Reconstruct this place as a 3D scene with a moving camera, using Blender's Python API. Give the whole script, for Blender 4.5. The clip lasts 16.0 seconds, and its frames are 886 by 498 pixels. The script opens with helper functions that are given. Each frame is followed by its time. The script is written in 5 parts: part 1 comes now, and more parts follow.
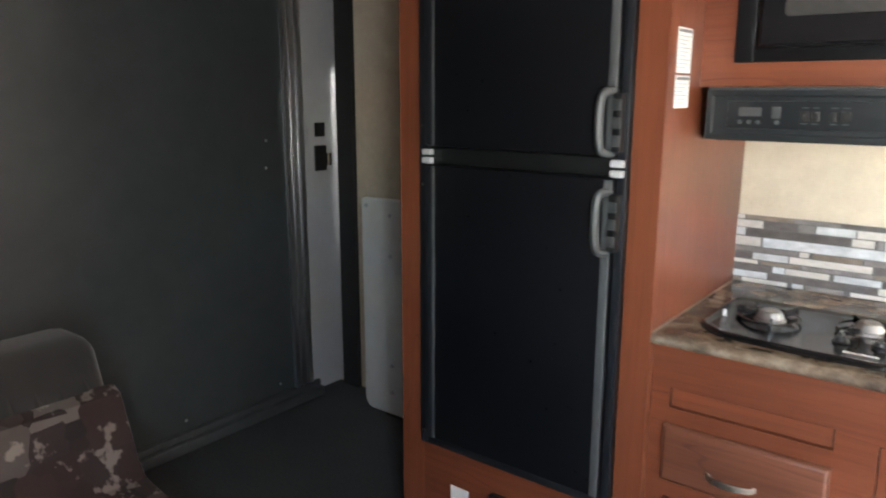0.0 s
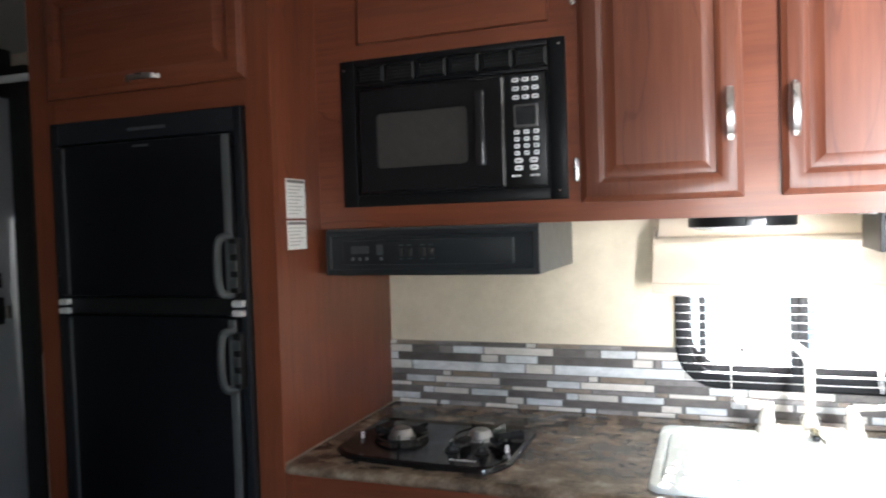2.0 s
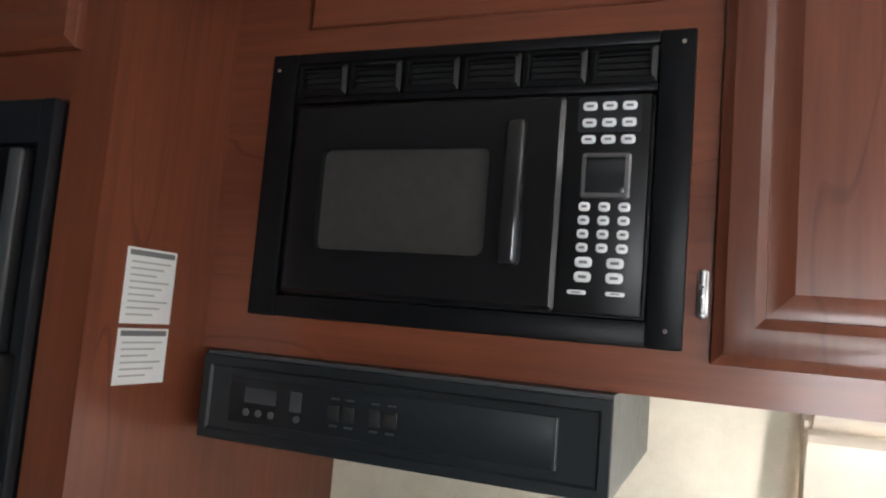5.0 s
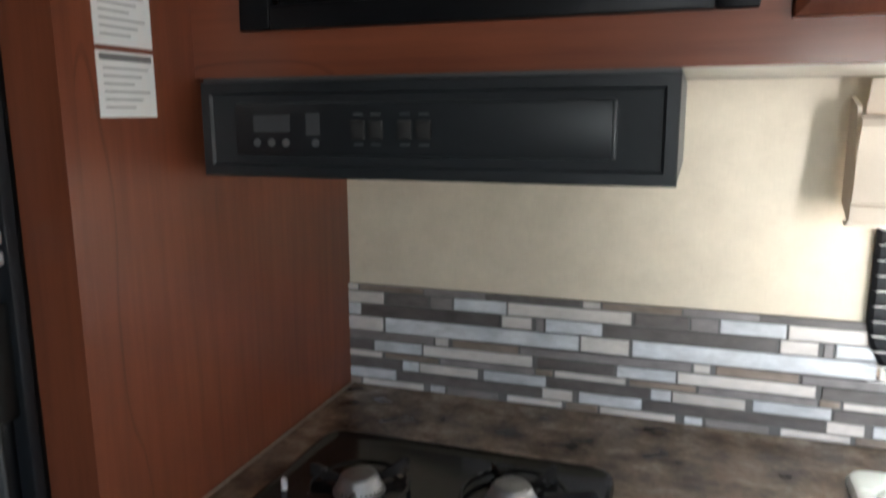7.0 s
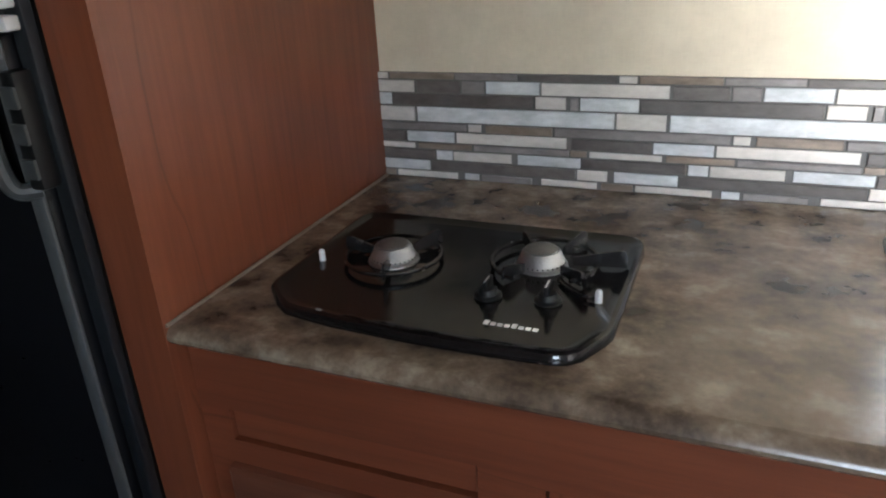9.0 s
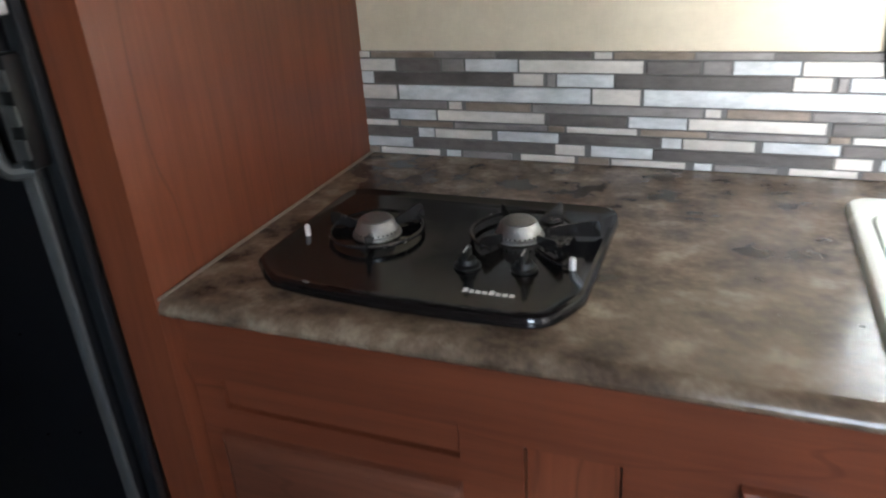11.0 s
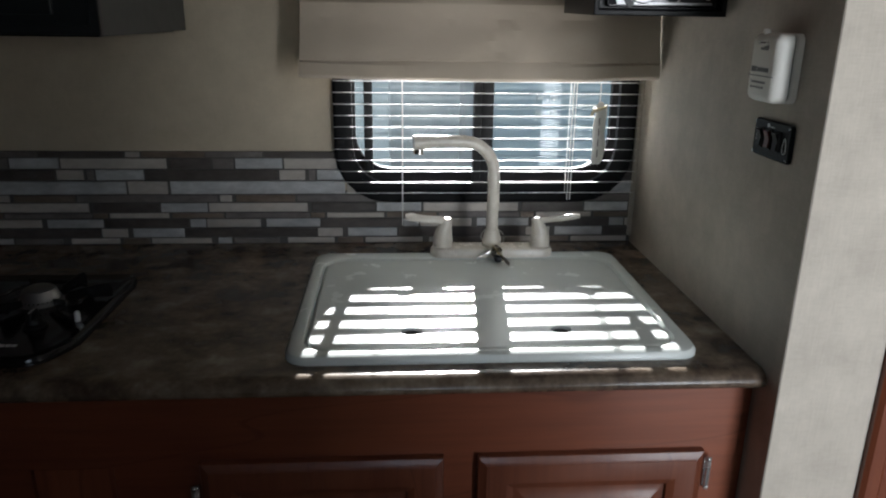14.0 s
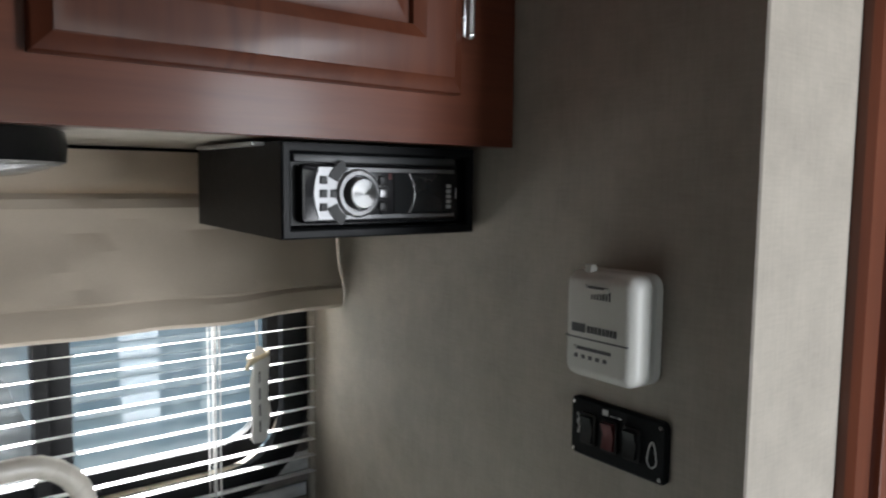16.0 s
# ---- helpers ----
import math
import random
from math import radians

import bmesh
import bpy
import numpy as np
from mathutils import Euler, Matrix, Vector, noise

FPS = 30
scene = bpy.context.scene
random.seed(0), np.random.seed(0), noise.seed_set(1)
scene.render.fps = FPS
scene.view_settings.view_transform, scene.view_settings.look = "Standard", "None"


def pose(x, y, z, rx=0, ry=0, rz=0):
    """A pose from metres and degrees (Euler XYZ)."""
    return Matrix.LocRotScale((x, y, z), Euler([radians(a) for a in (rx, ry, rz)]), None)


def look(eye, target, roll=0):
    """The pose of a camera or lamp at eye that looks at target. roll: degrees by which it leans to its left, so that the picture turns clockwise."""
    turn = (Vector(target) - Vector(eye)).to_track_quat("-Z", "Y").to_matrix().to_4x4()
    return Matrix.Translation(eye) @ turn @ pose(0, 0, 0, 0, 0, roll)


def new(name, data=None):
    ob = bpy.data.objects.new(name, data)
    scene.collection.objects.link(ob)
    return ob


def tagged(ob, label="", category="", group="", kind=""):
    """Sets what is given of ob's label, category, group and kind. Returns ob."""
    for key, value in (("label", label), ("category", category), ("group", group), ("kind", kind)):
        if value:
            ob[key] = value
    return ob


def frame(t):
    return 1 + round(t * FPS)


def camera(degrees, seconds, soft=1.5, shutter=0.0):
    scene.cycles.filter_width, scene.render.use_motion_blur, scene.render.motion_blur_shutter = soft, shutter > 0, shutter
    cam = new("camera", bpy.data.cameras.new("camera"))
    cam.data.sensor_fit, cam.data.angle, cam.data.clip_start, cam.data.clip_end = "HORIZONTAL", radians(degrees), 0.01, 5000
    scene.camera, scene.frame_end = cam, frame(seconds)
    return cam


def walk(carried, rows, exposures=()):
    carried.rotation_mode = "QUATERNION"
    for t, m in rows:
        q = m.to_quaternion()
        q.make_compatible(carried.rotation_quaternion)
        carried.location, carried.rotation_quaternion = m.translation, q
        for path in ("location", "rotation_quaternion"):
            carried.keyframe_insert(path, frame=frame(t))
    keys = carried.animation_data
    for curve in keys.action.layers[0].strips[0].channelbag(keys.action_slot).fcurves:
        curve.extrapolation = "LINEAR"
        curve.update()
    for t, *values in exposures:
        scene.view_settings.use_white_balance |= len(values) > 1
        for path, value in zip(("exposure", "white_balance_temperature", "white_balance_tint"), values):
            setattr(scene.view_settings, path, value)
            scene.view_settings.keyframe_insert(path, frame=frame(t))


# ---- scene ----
cam = camera(63.0, 16.0, soft=2.0, shutter=0.4)
PATH = [
    (0, (0.101, -0.008, 1.462), (-1.099, 1.535, 1.041), 0.1),
    (0.5, (0.292, 0.007, 1.472), (-0.893, 1.558, 1.038), -1.5),
    (1, (0.424, 0.019, 1.482), (-0.747, 1.605, 1.144), -2.7),
    (1.5, (0.498, 0.037, 1.48), (-0.487, 1.77, 1.315), -2.1),
    (2, (0.474, 0.085, 1.482), (-0.228, 1.956, 1.413), -1.8),
    (2.5, (0.428, 0.134, 1.493), (-0.15, 2.047, 1.419), -1.7),
    (3, (0.358, 0.174, 1.48), (-0.22, 2.087, 1.404), -1.2),
    (3.5, (0.319, 0.324, 1.49), (-0.311, 2.221, 1.418), 0.9),
    (4, (0.34, 0.58, 1.526), (-0.468, 2.406, 1.65), 3.8),
    (4.2, (0.322, 0.667, 1.548), (-0.466, 2.494, 1.743), 5.7),
    (6.3, (0.092, 1.034, 1.531), (-0.548, 2.929, 1.513), 1.4),
    (6.5, (0.097, 1.028, 1.494), (-0.542, 2.917, 1.349), 1.3),
    (7, (0.107, 0.979, 1.432), (-0.537, 2.836, 1.065), -0.3),
    (7.5, (0.131, 0.904, 1.367), (-0.532, 2.697, 0.779), 0.1),
    (8, (0.157, 0.853, 1.358), (-0.55, 2.602, 0.694), -1.5),
    (8.5, (0.162, 0.888, 1.356), (-0.571, 2.584, 0.59), -3.7),
    (8.7, (0.141, 0.943, 1.35), (-0.596, 2.63, 0.568), -3.4),
    (10.8, (0.122, 1.021, 1.336), (-0.566, 2.682, 0.461), -4.0),
    (11, (0.161, 0.941, 1.348), (-0.538, 2.613, 0.501), -4.0),
    (11.5, (0.281, 0.71, 1.366), (-0.447, 2.39, 0.562), -2.7),
    (12, (0.36, 0.54, 1.377), (-0.235, 2.239, 0.508), -2.5),
    (12.5, (0.387, 0.461, 1.379), (0.189, 2.267, 0.543), -3.8),
    (13, (0.447, 0.486, 1.392), (0.524, 2.343, 0.653), -4.0),
    (13.5, (0.483, 0.605, 1.394), (0.656, 2.488, 0.742), -0.5),
    (14, (0.494, 0.674, 1.388), (0.627, 2.574, 0.777), 0.8),
    (14.5, (0.516, 0.811, 1.41), (0.836, 2.719, 0.903), 1.3),
    (15, (0.515, 1.046, 1.431), (1.228, 2.889, 1.121), 1.5),
    (15.5, (0.522, 1.206, 1.447), (1.542, 2.913, 1.232), 0.9),
    (16, (0.539, 1.262, 1.444), (1.753, 2.84, 1.261), 0.6),
]
EXPOSURES = [
    (0.0, 7.15, 6250, 10), (0.5, 7.05, 6250, 10), (1.0, 6.95, 6250, 10), (1.5, 6.50, 5900, 10), (2.0, 5.60, 5900, 10), (2.5, 4.35, 5900, 10),
    (3.0, 4.20, 5900, 10), (3.5, 4.40, 5900, 10), (4.0, 5.00, 5900, 10), (4.2, 5.20, 5900, 10), (6.3, 5.70, 5930, 10), (7.0, 5.30, 5930, 10), (8.0, 5.50, 5930, 10),
    (8.7, 5.60, 5930, 10), (10.8, 5.75, 5930, 10), (11.5, 5.80, 5930, 10), (12.0, 5.80, 6150, 10), (12.5, 5.40, 6200, 10), (13.0, 3.65, 6300, 10),
    (13.5, 2.75, 6100, 10), (14.5, 2.05, 5950, 10), (15.0, 2.05, 5950, 10), (15.5, 2.20, 5950, 10), (16.0, 2.45, 5950, 10),
]
walk(cam, [(t, look(eye, target, roll)) for t, eye, target, roll in PATH], EXPOSURES)

# ---- light ----
SUN_UP, SUN_SIDE = radians(22.8), radians(-4.8)
world = bpy.data.worlds.new("sky")
scene.world = world
world.use_nodes = True
wn = world.node_tree
sky = wn.nodes.new("ShaderNodeTexSky")
sky.sky_type, sky.sun_disc, sky.sun_elevation, sky.sun_rotation = "NISHITA", False, SUN_UP, -SUN_SIDE
wn.links.new(sky.outputs["Color"], wn.nodes["Background"].inputs["Color"])
wn.nodes["Background"].inputs["Strength"].default_value = 0.05

sun_data = bpy.data.lights.new("sun", "SUN")
sun_data.energy, sun_data.angle, sun_data.color = 5.0, radians(0.5), (1.0, 0.95, 0.88)
sun = new("sun", sun_data)
to_sun = Vector((math.sin(-SUN_SIDE) * math.cos(SUN_UP), math.cos(SUN_SIDE) * math.cos(SUN_UP), math.sin(SUN_UP)))
sun.matrix_world = look(to_sun * 20, (0, 0, 0))


def fill_panel(name, x, y, z, w, h, watts, target, tint=(0.86, 0.93, 1.0)):
    """An added area lamp that stands in for daylight from an unseen opening."""
    data = bpy.data.lights.new(name, "AREA")
    data.shape, data.size, data.size_y, data.energy, data.color = "RECTANGLE", w, h, watts, tint
    lamp = new(name, data)
    lamp.matrix_world = look((x, y, z), target)
    return lamp


# unseen lamp added at the right front to light post and cupboards
fill_panel("fill_entry_side", 1.60, -0.35, 1.0, 0.60, 1.78, 8.0, (1.60, 2.0, 1.0), (1.0, 0.985, 0.96))
# weak unseen fill lamp added opposite the kitchen
fill_panel("fill_opposite", 0.70, -0.35, 1.4, 0.50, 0.50, 0.30, (0.70, 2.0, 1.4), (1.0, 0.985, 0.96))

# ---- materials ----


def mat(name, rough=0.5, metal=0.0, coat=0.0):
    m = bpy.data.materials.new(name)
    m.use_nodes = True
    b = m.node_tree.nodes["Principled BSDF"]
    b.inputs["Roughness"].default_value, b.inputs["Metallic"].default_value, b.inputs["Coat Weight"].default_value = rough, metal, coat
    return m, m.node_tree, b


def noise_node(nt, scale, detail=4.0, stretch=(1, 1, 1), rough=0.55, random_shift=False):
    tc = nt.nodes.new("ShaderNodeTexCoord")
    mp = nt.nodes.new("ShaderNodeMapping")
    mp.inputs["Scale"].default_value = stretch
    nt.links.new(tc.outputs["Object"], mp.inputs["Vector"])
    if random_shift:
        info = nt.nodes.new("ShaderNodeObjectInfo")
        times = nt.nodes.new("ShaderNodeMath")
        times.operation = "MULTIPLY"
        times.inputs[1].default_value = 9.0
        nt.links.new(info.outputs["Random"], times.inputs[0])
        nt.links.new(times.outputs[0], mp.inputs["Location"])
    n = nt.nodes.new("ShaderNodeTexNoise")
    n.inputs["Scale"].default_value, n.inputs["Detail"].default_value, n.inputs["Roughness"].default_value = scale, detail, rough
    nt.links.new(mp.outputs["Vector"], n.inputs["Vector"])
    return n.outputs["Fac"]


def ramp(nt, fac, stops):
    r = nt.nodes.new("ShaderNodeValToRGB")
    el = r.color_ramp.elements
    while len(el) < len(stops):
        el.new(0.5)
    for e, (p, c) in zip(el, stops):
        e.position, e.color = p, (*c, 1)
    nt.links.new(fac, r.inputs["Fac"])
    return r.outputs["Color"]


def mix(nt, a, b, fac, mode="MIX"):
    n = nt.nodes.new("ShaderNodeMix")
    n.data_type, n.blend_type = "RGBA", mode
    for value, key in ((fac, 0), (a, 6), (b, 7)):
        if isinstance(value, (float, int)):
            n.inputs[key].default_value = value
        elif isinstance(value, tuple):
            n.inputs[key].default_value = (*value, 1)
        else:
            nt.links.new(value, n.inputs[key])
    return n.outputs[2]


def bump(nt, b, height, strength, distance=0.002):
    n = nt.nodes.new("ShaderNodeBump")
    n.inputs["Strength"].default_value, n.inputs["Distance"].default_value = strength, distance
    nt.links.new(height, n.inputs["Height"])
    nt.links.new(n.outputs["Normal"], b.inputs["Normal"])


def rough_by(nt, b, fac, lo, hi):
    n = nt.nodes.new("ShaderNodeMapRange")
    n.inputs["To Min"].default_value, n.inputs["To Max"].default_value = lo, hi
    nt.links.new(fac, n.inputs["Value"])
    nt.links.new(n.outputs["Result"], b.inputs["Roughness"])


def plain(name, colour, rough=0.5, metal=0.0, vary=0.12, scale=40.0, relief=0.0, coat=0.0, spec=0.5):
    """A surface of one colour with faint blotches, smudges and, where asked for, fine relief."""
    m, nt, b = mat(name, rough, metal, coat)
    b.inputs["Specular IOR Level"].default_value = spec
    big = noise_node(nt, scale * 0.12, 3)
    fine = noise_node(nt, scale, 5)
    lo = tuple(c * (1 - vary) for c in colour)
    hi = tuple(min(1, c * (1 + vary)) for c in colour)
    col = mix(nt, ramp(nt, big, [(0.3, lo), (0.7, hi)]), ramp(nt, fine, [(0.3, lo), (0.7, hi)]), 0.4)
    nt.links.new(col, b.inputs["Base Color"])
    rough_by(nt, b, fine, max(0.02, rough - 0.08), min(1, rough + 0.1))
    if relief:
        bump(nt, b, fine, relief)
    return m


def wood(name, along, dark=(0.120, 0.034, 0.0165), light=(0.202, 0.061, 0.028), rough=0.33):
    m, nt, b = mat(name, rough, 0, 0.25)
    b.inputs["Specular IOR Level"].default_value = 0.35
    b.inputs["Coat Roughness"].default_value = 0.16
    s = [26, 26, 26]
    s["xyz".index(along)] = 1.3
    grain = noise_node(nt, 3.2, 7, tuple(s), 0.62, True)
    s2 = [5, 5, 5]
    s2["xyz".index(along)] = 0.55
    figure = noise_node(nt, 1.7, 3, tuple(s2), 0.5, True)
    cloud = noise_node(nt, 4.0, 2)
    col = mix(nt, ramp(nt, grain, [(0.33, dark), (0.62, light)]), ramp(nt, figure, [(0.35, dark), (0.66, tuple(c * 1.12 for c in light))]), 0.5)
    col = mix(nt, col, ramp(nt, cloud, [(0.3, (0.82, 0.8, 0.8)), (0.7, (1.0, 1.0, 1.0))]), 1.0, "MULTIPLY")
    s3 = [7, 7, 7]
    s3["xyz".index(along)] = 1.1
    vein = noise_node(nt, 0.9, 2, tuple(s3), 0.45, True)
    col = mix(nt, col, ramp(nt, vein, [(0.0, (1, 1, 1)), (0.548, (1, 1, 1)), (0.553, (0.62, 0.58, 0.57)), (0.558, (1, 1, 1))]), 1.0, "MULTIPLY")
    nt.links.new(col, b.inputs["Base Color"])
    rough_by(nt, b, figure, rough - 0.05, rough + 0.12)
    bump(nt, b, grain, 0.06, 0.001)
    return m


WOOD_V, WOOD_H, WOOD_Y = wood("cherry_upright", "z"), wood("cherry_lying", "x"), wood("cherry_deep", "y")
# near-black brown painted as gap shade; the hidden back panel shares it
SHADE_BROWN = plain("shade_brown", (0.035, 0.012, 0.008), 0.6)
WOOD_DOOR = wood("cherry_door", "z", (0.098, 0.029, 0.015), (0.165, 0.053, 0.026))
# taupe for the unseen walls, darkened to cut bounced light
LOW_BOUNCE_TAUPE = plain("low_bounce_taupe", (0.13, 0.12, 0.107), 0.6, vary=0.1)
RIVET = plain("zinc_rivet", (0.66, 0.67, 0.68), 0.4, 0.4)
DRAWER = wood("cherry_drawer_front", "x", (0.10, 0.036, 0.020), (0.19, 0.070, 0.038), 0.4)


def wallpaper(name, lo, hi, woven=0.5):
    m, nt, b = mat(name, 0.62)
    cloud = noise_node(nt, 15, 7, (1, 1, 1), 0.66)
    thread_v = noise_node(nt, 10, 4, (42, 42, 3), 0.6)
    thread_h = noise_node(nt, 10, 4, (4, 4, 46), 0.6)
    weave = mix(nt, thread_v, thread_h, 0.5)
    col = mix(nt, ramp(nt, cloud, [(0.34, lo), (0.68, hi)]), ramp(nt, weave, [(0.36, tuple(c * 0.82 for c in lo)), (0.62, tuple(min(1, c * 1.1) for c in hi))]), woven)
    nt.links.new(col, b.inputs["Base Color"])
    bump(nt, b, weave, 0.09, 0.001)
    return m


PAPER = wallpaper("beige_wallpaper", (0.50, 0.43, 0.325), (0.60, 0.52, 0.40), 0.16)
# same wallpaper with the partition's shade put into a darker colour
PAPER_SHADED = wallpaper("beige_wallpaper_shaded", (0.365, 0.327, 0.274), (0.485, 0.437, 0.368), 0.2)
CEILING = plain("ceiling_board", (0.52, 0.50, 0.455), 0.7, vary=0.04)


def floor_mat():
    m, nt, b = mat("dark_vinyl_floor", 0.55)
    big, fine = noise_node(nt, 3, 4), noise_node(nt, 90, 4)
    col = mix(nt, ramp(nt, big, [(0.3, (0.030, 0.034, 0.036)), (0.7, (0.055, 0.060, 0.062))]), ramp(nt, fine, [(0.35, (0.022, 0.024, 0.026)), (0.65, (0.075, 0.078, 0.08))]), 0.4)
    nt.links.new(col, b.inputs["Base Color"])
    bump(nt, b, fine, 0.2, 0.001)
    return m


FLOOR = floor_mat()


def laminate():
    """Brown mottled stone-look laminate."""
    m, nt, b = mat("stone_laminate", 0.28)
    big, mid, fine = noise_node(nt, 5.5, 8, (1, 1, 1), 0.64), noise_node(nt, 14, 7, (1, 1.2, 1), 0.64), noise_node(nt, 120, 4)
    a = ramp(nt, big, [(0.36, (0.040, 0.026, 0.019)), (0.47, (0.105, 0.074, 0.052)), (0.56, (0.185, 0.138, 0.096)), (0.68, (0.30, 0.240, 0.175))])
    c = ramp(nt, mid, [(0.36, (0.034, 0.024, 0.019)), (0.45, (0.105, 0.077, 0.056)), (0.55, (0.195, 0.150, 0.108)), (0.66, (0.34, 0.282, 0.212))])
    f = ramp(nt, fine, [(0.3, (0.78, 0.77, 0.75)), (0.7, (1.0, 1.0, 1.0))])
    flecks = ramp(nt, noise_node(nt, 30, 9, (1, 1, 1), 0.75), [(0.36, (0.42, 0.39, 0.37)), (0.43, (1.0, 1.0, 1.0))])
    c = mix(nt, c, flecks, 0.25, "MULTIPLY")
    nt.links.new(mix(nt, mix(nt, a, c, 0.62), f, 1.0, "MULTIPLY"), b.inputs["Base Color"])
    rough_by(nt, b, mid, 0.16, 0.30)
    bump(nt, b, fine, 0.06, 0.0006)
    return m


LAMINATE = laminate()


def stone(name, lo, hi, rough=0.3):
    m, nt, b = mat(name, rough)
    vein = noise_node(nt, 22, 6, (1, 1, 2.2), 0.68, True)
    info = nt.nodes.new("ShaderNodeObjectInfo")
    col = ramp(nt, vein, [(0.3, lo), (0.7, hi)])
    shade = ramp(nt, info.outputs["Random"], [(0.0, (0.8, 0.8, 0.8)), (1.0, (1.0, 1.0, 1.0))])
    nt.links.new(mix(nt, col, shade, 1.0, "MULTIPLY"), b.inputs["Base Color"])
    rough_by(nt, b, vein, rough - 0.08, rough + 0.12)
    bump(nt, b, vein, 0.1, 0.0008)
    return m


TILE = {
    "L": stone("tile_pale_marble", (0.42, 0.43, 0.44), (0.74, 0.75, 0.76)),
    "D": stone("tile_dark_slate", (0.070, 0.060, 0.055), (0.145, 0.126, 0.117), 0.42),
    "M": stone("tile_grey_taupe", (0.15, 0.132, 0.125), (0.28, 0.255, 0.245), 0.4),
    "B": stone("tile_cream", (0.50, 0.46, 0.42), (0.70, 0.65, 0.60), 0.22),
    "R": stone("tile_brown", (0.14, 0.105, 0.082), (0.30, 0.24, 0.19), 0.3),
}
GROUT = plain("grout", (0.12, 0.115, 0.11), 0.85, vary=0.15, scale=200, relief=0.2)
BLACK = plain("black_plastic", (0.006, 0.0065, 0.007), 0.38, vary=0.2, spec=0.35)
BLACK_SATIN = plain("black_textured_plastic", (0.0055, 0.006, 0.007), 0.36, vary=0.15, spec=0.16, scale=300, relief=0.15)
FRIDGE_BLACK = plain("fridge_door_panel", (0.0045, 0.005, 0.0065), 0.3, vary=0.2, spec=0.3)
FRIDGE_FRAME = plain("fridge_frame_charcoal", (0.011, 0.013, 0.016), 0.35, vary=0.15, spec=0.4)
HANDLE_GREY = plain("fridge_handle_grey", (0.052, 0.056, 0.058), 0.36, 0.15)
FRIDGE_TRIM = plain("fridge_grey_trim", (0.10, 0.107, 0.11), 0.33, 0.3)
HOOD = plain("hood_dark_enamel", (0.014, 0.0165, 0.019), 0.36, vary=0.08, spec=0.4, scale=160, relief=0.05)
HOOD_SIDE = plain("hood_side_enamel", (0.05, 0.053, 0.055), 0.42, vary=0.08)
ENAMEL = plain("cooktop_black_enamel", (0.007, 0.006, 0.006), 0.12, vary=0.2, spec=0.4)
IRON = plain("grate_black_steel", (0.014, 0.013, 0.013), 0.24, vary=0.2)
CHROME = plain("chrome", (0.78, 0.78, 0.77), 0.14, 1.0, 0.05)
HINGE = plain("hinge_bright_steel", (0.80, 0.79, 0.77), 0.26, 0.88, 0.05)
NICKEL = plain("brushed_nickel", (0.62, 0.60, 0.57), 0.28, 1.0, 0.08)
ALU = plain("brushed_aluminium", (0.50, 0.51, 0.52), 0.36, 1.0, 0.08, 60)
BURNER = plain("burner_cast_alloy", (0.30, 0.295, 0.29), 0.42, 0.9, 0.2, 300, 0.4)
RAMP_SKIN = plain("grey_ramp_door_skin", (0.078, 0.086, 0.088), 0.38, 0.45, 0.16, 12)
RUBBER = plain("black_seal", (0.010, 0.010, 0.010), 0.7)
WHITE_PLASTIC = plain("ivory_plastic", (0.80, 0.79, 0.735), 0.34, vary=0.04)
SINK = plain("white_sink_cover", (0.66, 0.70, 0.67), 0.24, vary=0.04, scale=20)
FAUCET = plain("bisque_faucet_plastic", (0.62, 0.575, 0.50), 0.26, vary=0.05)
PAINT_WHITE = plain("white_board", (0.62, 0.63, 0.61), 0.4, vary=0.06)
PAPER_WHITE = plain("paper_label", (0.74, 0.74, 0.72), 0.6, vary=0.04)
INK = plain("print_grey", (0.16, 0.16, 0.16), 0.6)
PRINT = plain("fine_print", (0.42, 0.42, 0.41), 0.6)
MARK_WHITE = plain("print_white", (0.62, 0.62, 0.60), 0.5)
SLAT = plain("white_blind_slat", (0.80, 0.80, 0.785), 0.38, vary=0.03)
FRAME_BLACK = plain("window_frame_black", (0.010, 0.010, 0.011), 0.62, spec=0.15)
RED_ROCKER = plain("red_rocker", (0.085, 0.012, 0.012), 0.3)
GREY_BUTTON = plain("pale_button", (0.80, 0.81, 0.82), 0.35)


def turned_metal():
    """Bright metal turned on a lathe, with fine rings about the y axis."""
    m, nt, b = mat("turned_metal", 0.3, 1.0)
    b.inputs["Base Color"].default_value, b.inputs["Anisotropic"].default_value = (0.26, 0.26, 0.26, 1), 0.9
    tan = nt.nodes.new("ShaderNodeTangent")
    tan.direction_type, tan.axis = "RADIAL", "Y"
    nt.links.new(tan.outputs["Tangent"], b.inputs["Tangent"])
    return m


TURNED = turned_metal()
DISPLAY = plain("dark_display", (0.02, 0.022, 0.024), 0.1, coat=0.4)
SILVER = plain("silver_faceplate", (0.22, 0.22, 0.225), 0.3, 0.85)


def fabric(name, lo, hi, scale=900):
    m, nt, b = mat(name, 0.9)
    big, fine = noise_node(nt, 9, 4), noise_node(nt, scale, 2)
    col = mix(nt, ramp(nt, big, [(0.3, lo), (0.7, hi)]), ramp(nt, fine, [(0.3, lo), (0.7, hi)]), 0.45)
    nt.links.new(col, b.inputs["Base Color"])
    b.inputs["Sheen Weight"].default_value = 0.2
    bump(nt, b, fine, 0.3, 0.0008)
    return m


LINEN = fabric("tan_shade_cloth", (0.41, 0.345, 0.27), (0.51, 0.435, 0.345))
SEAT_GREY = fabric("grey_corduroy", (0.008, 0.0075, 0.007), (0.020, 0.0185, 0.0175))


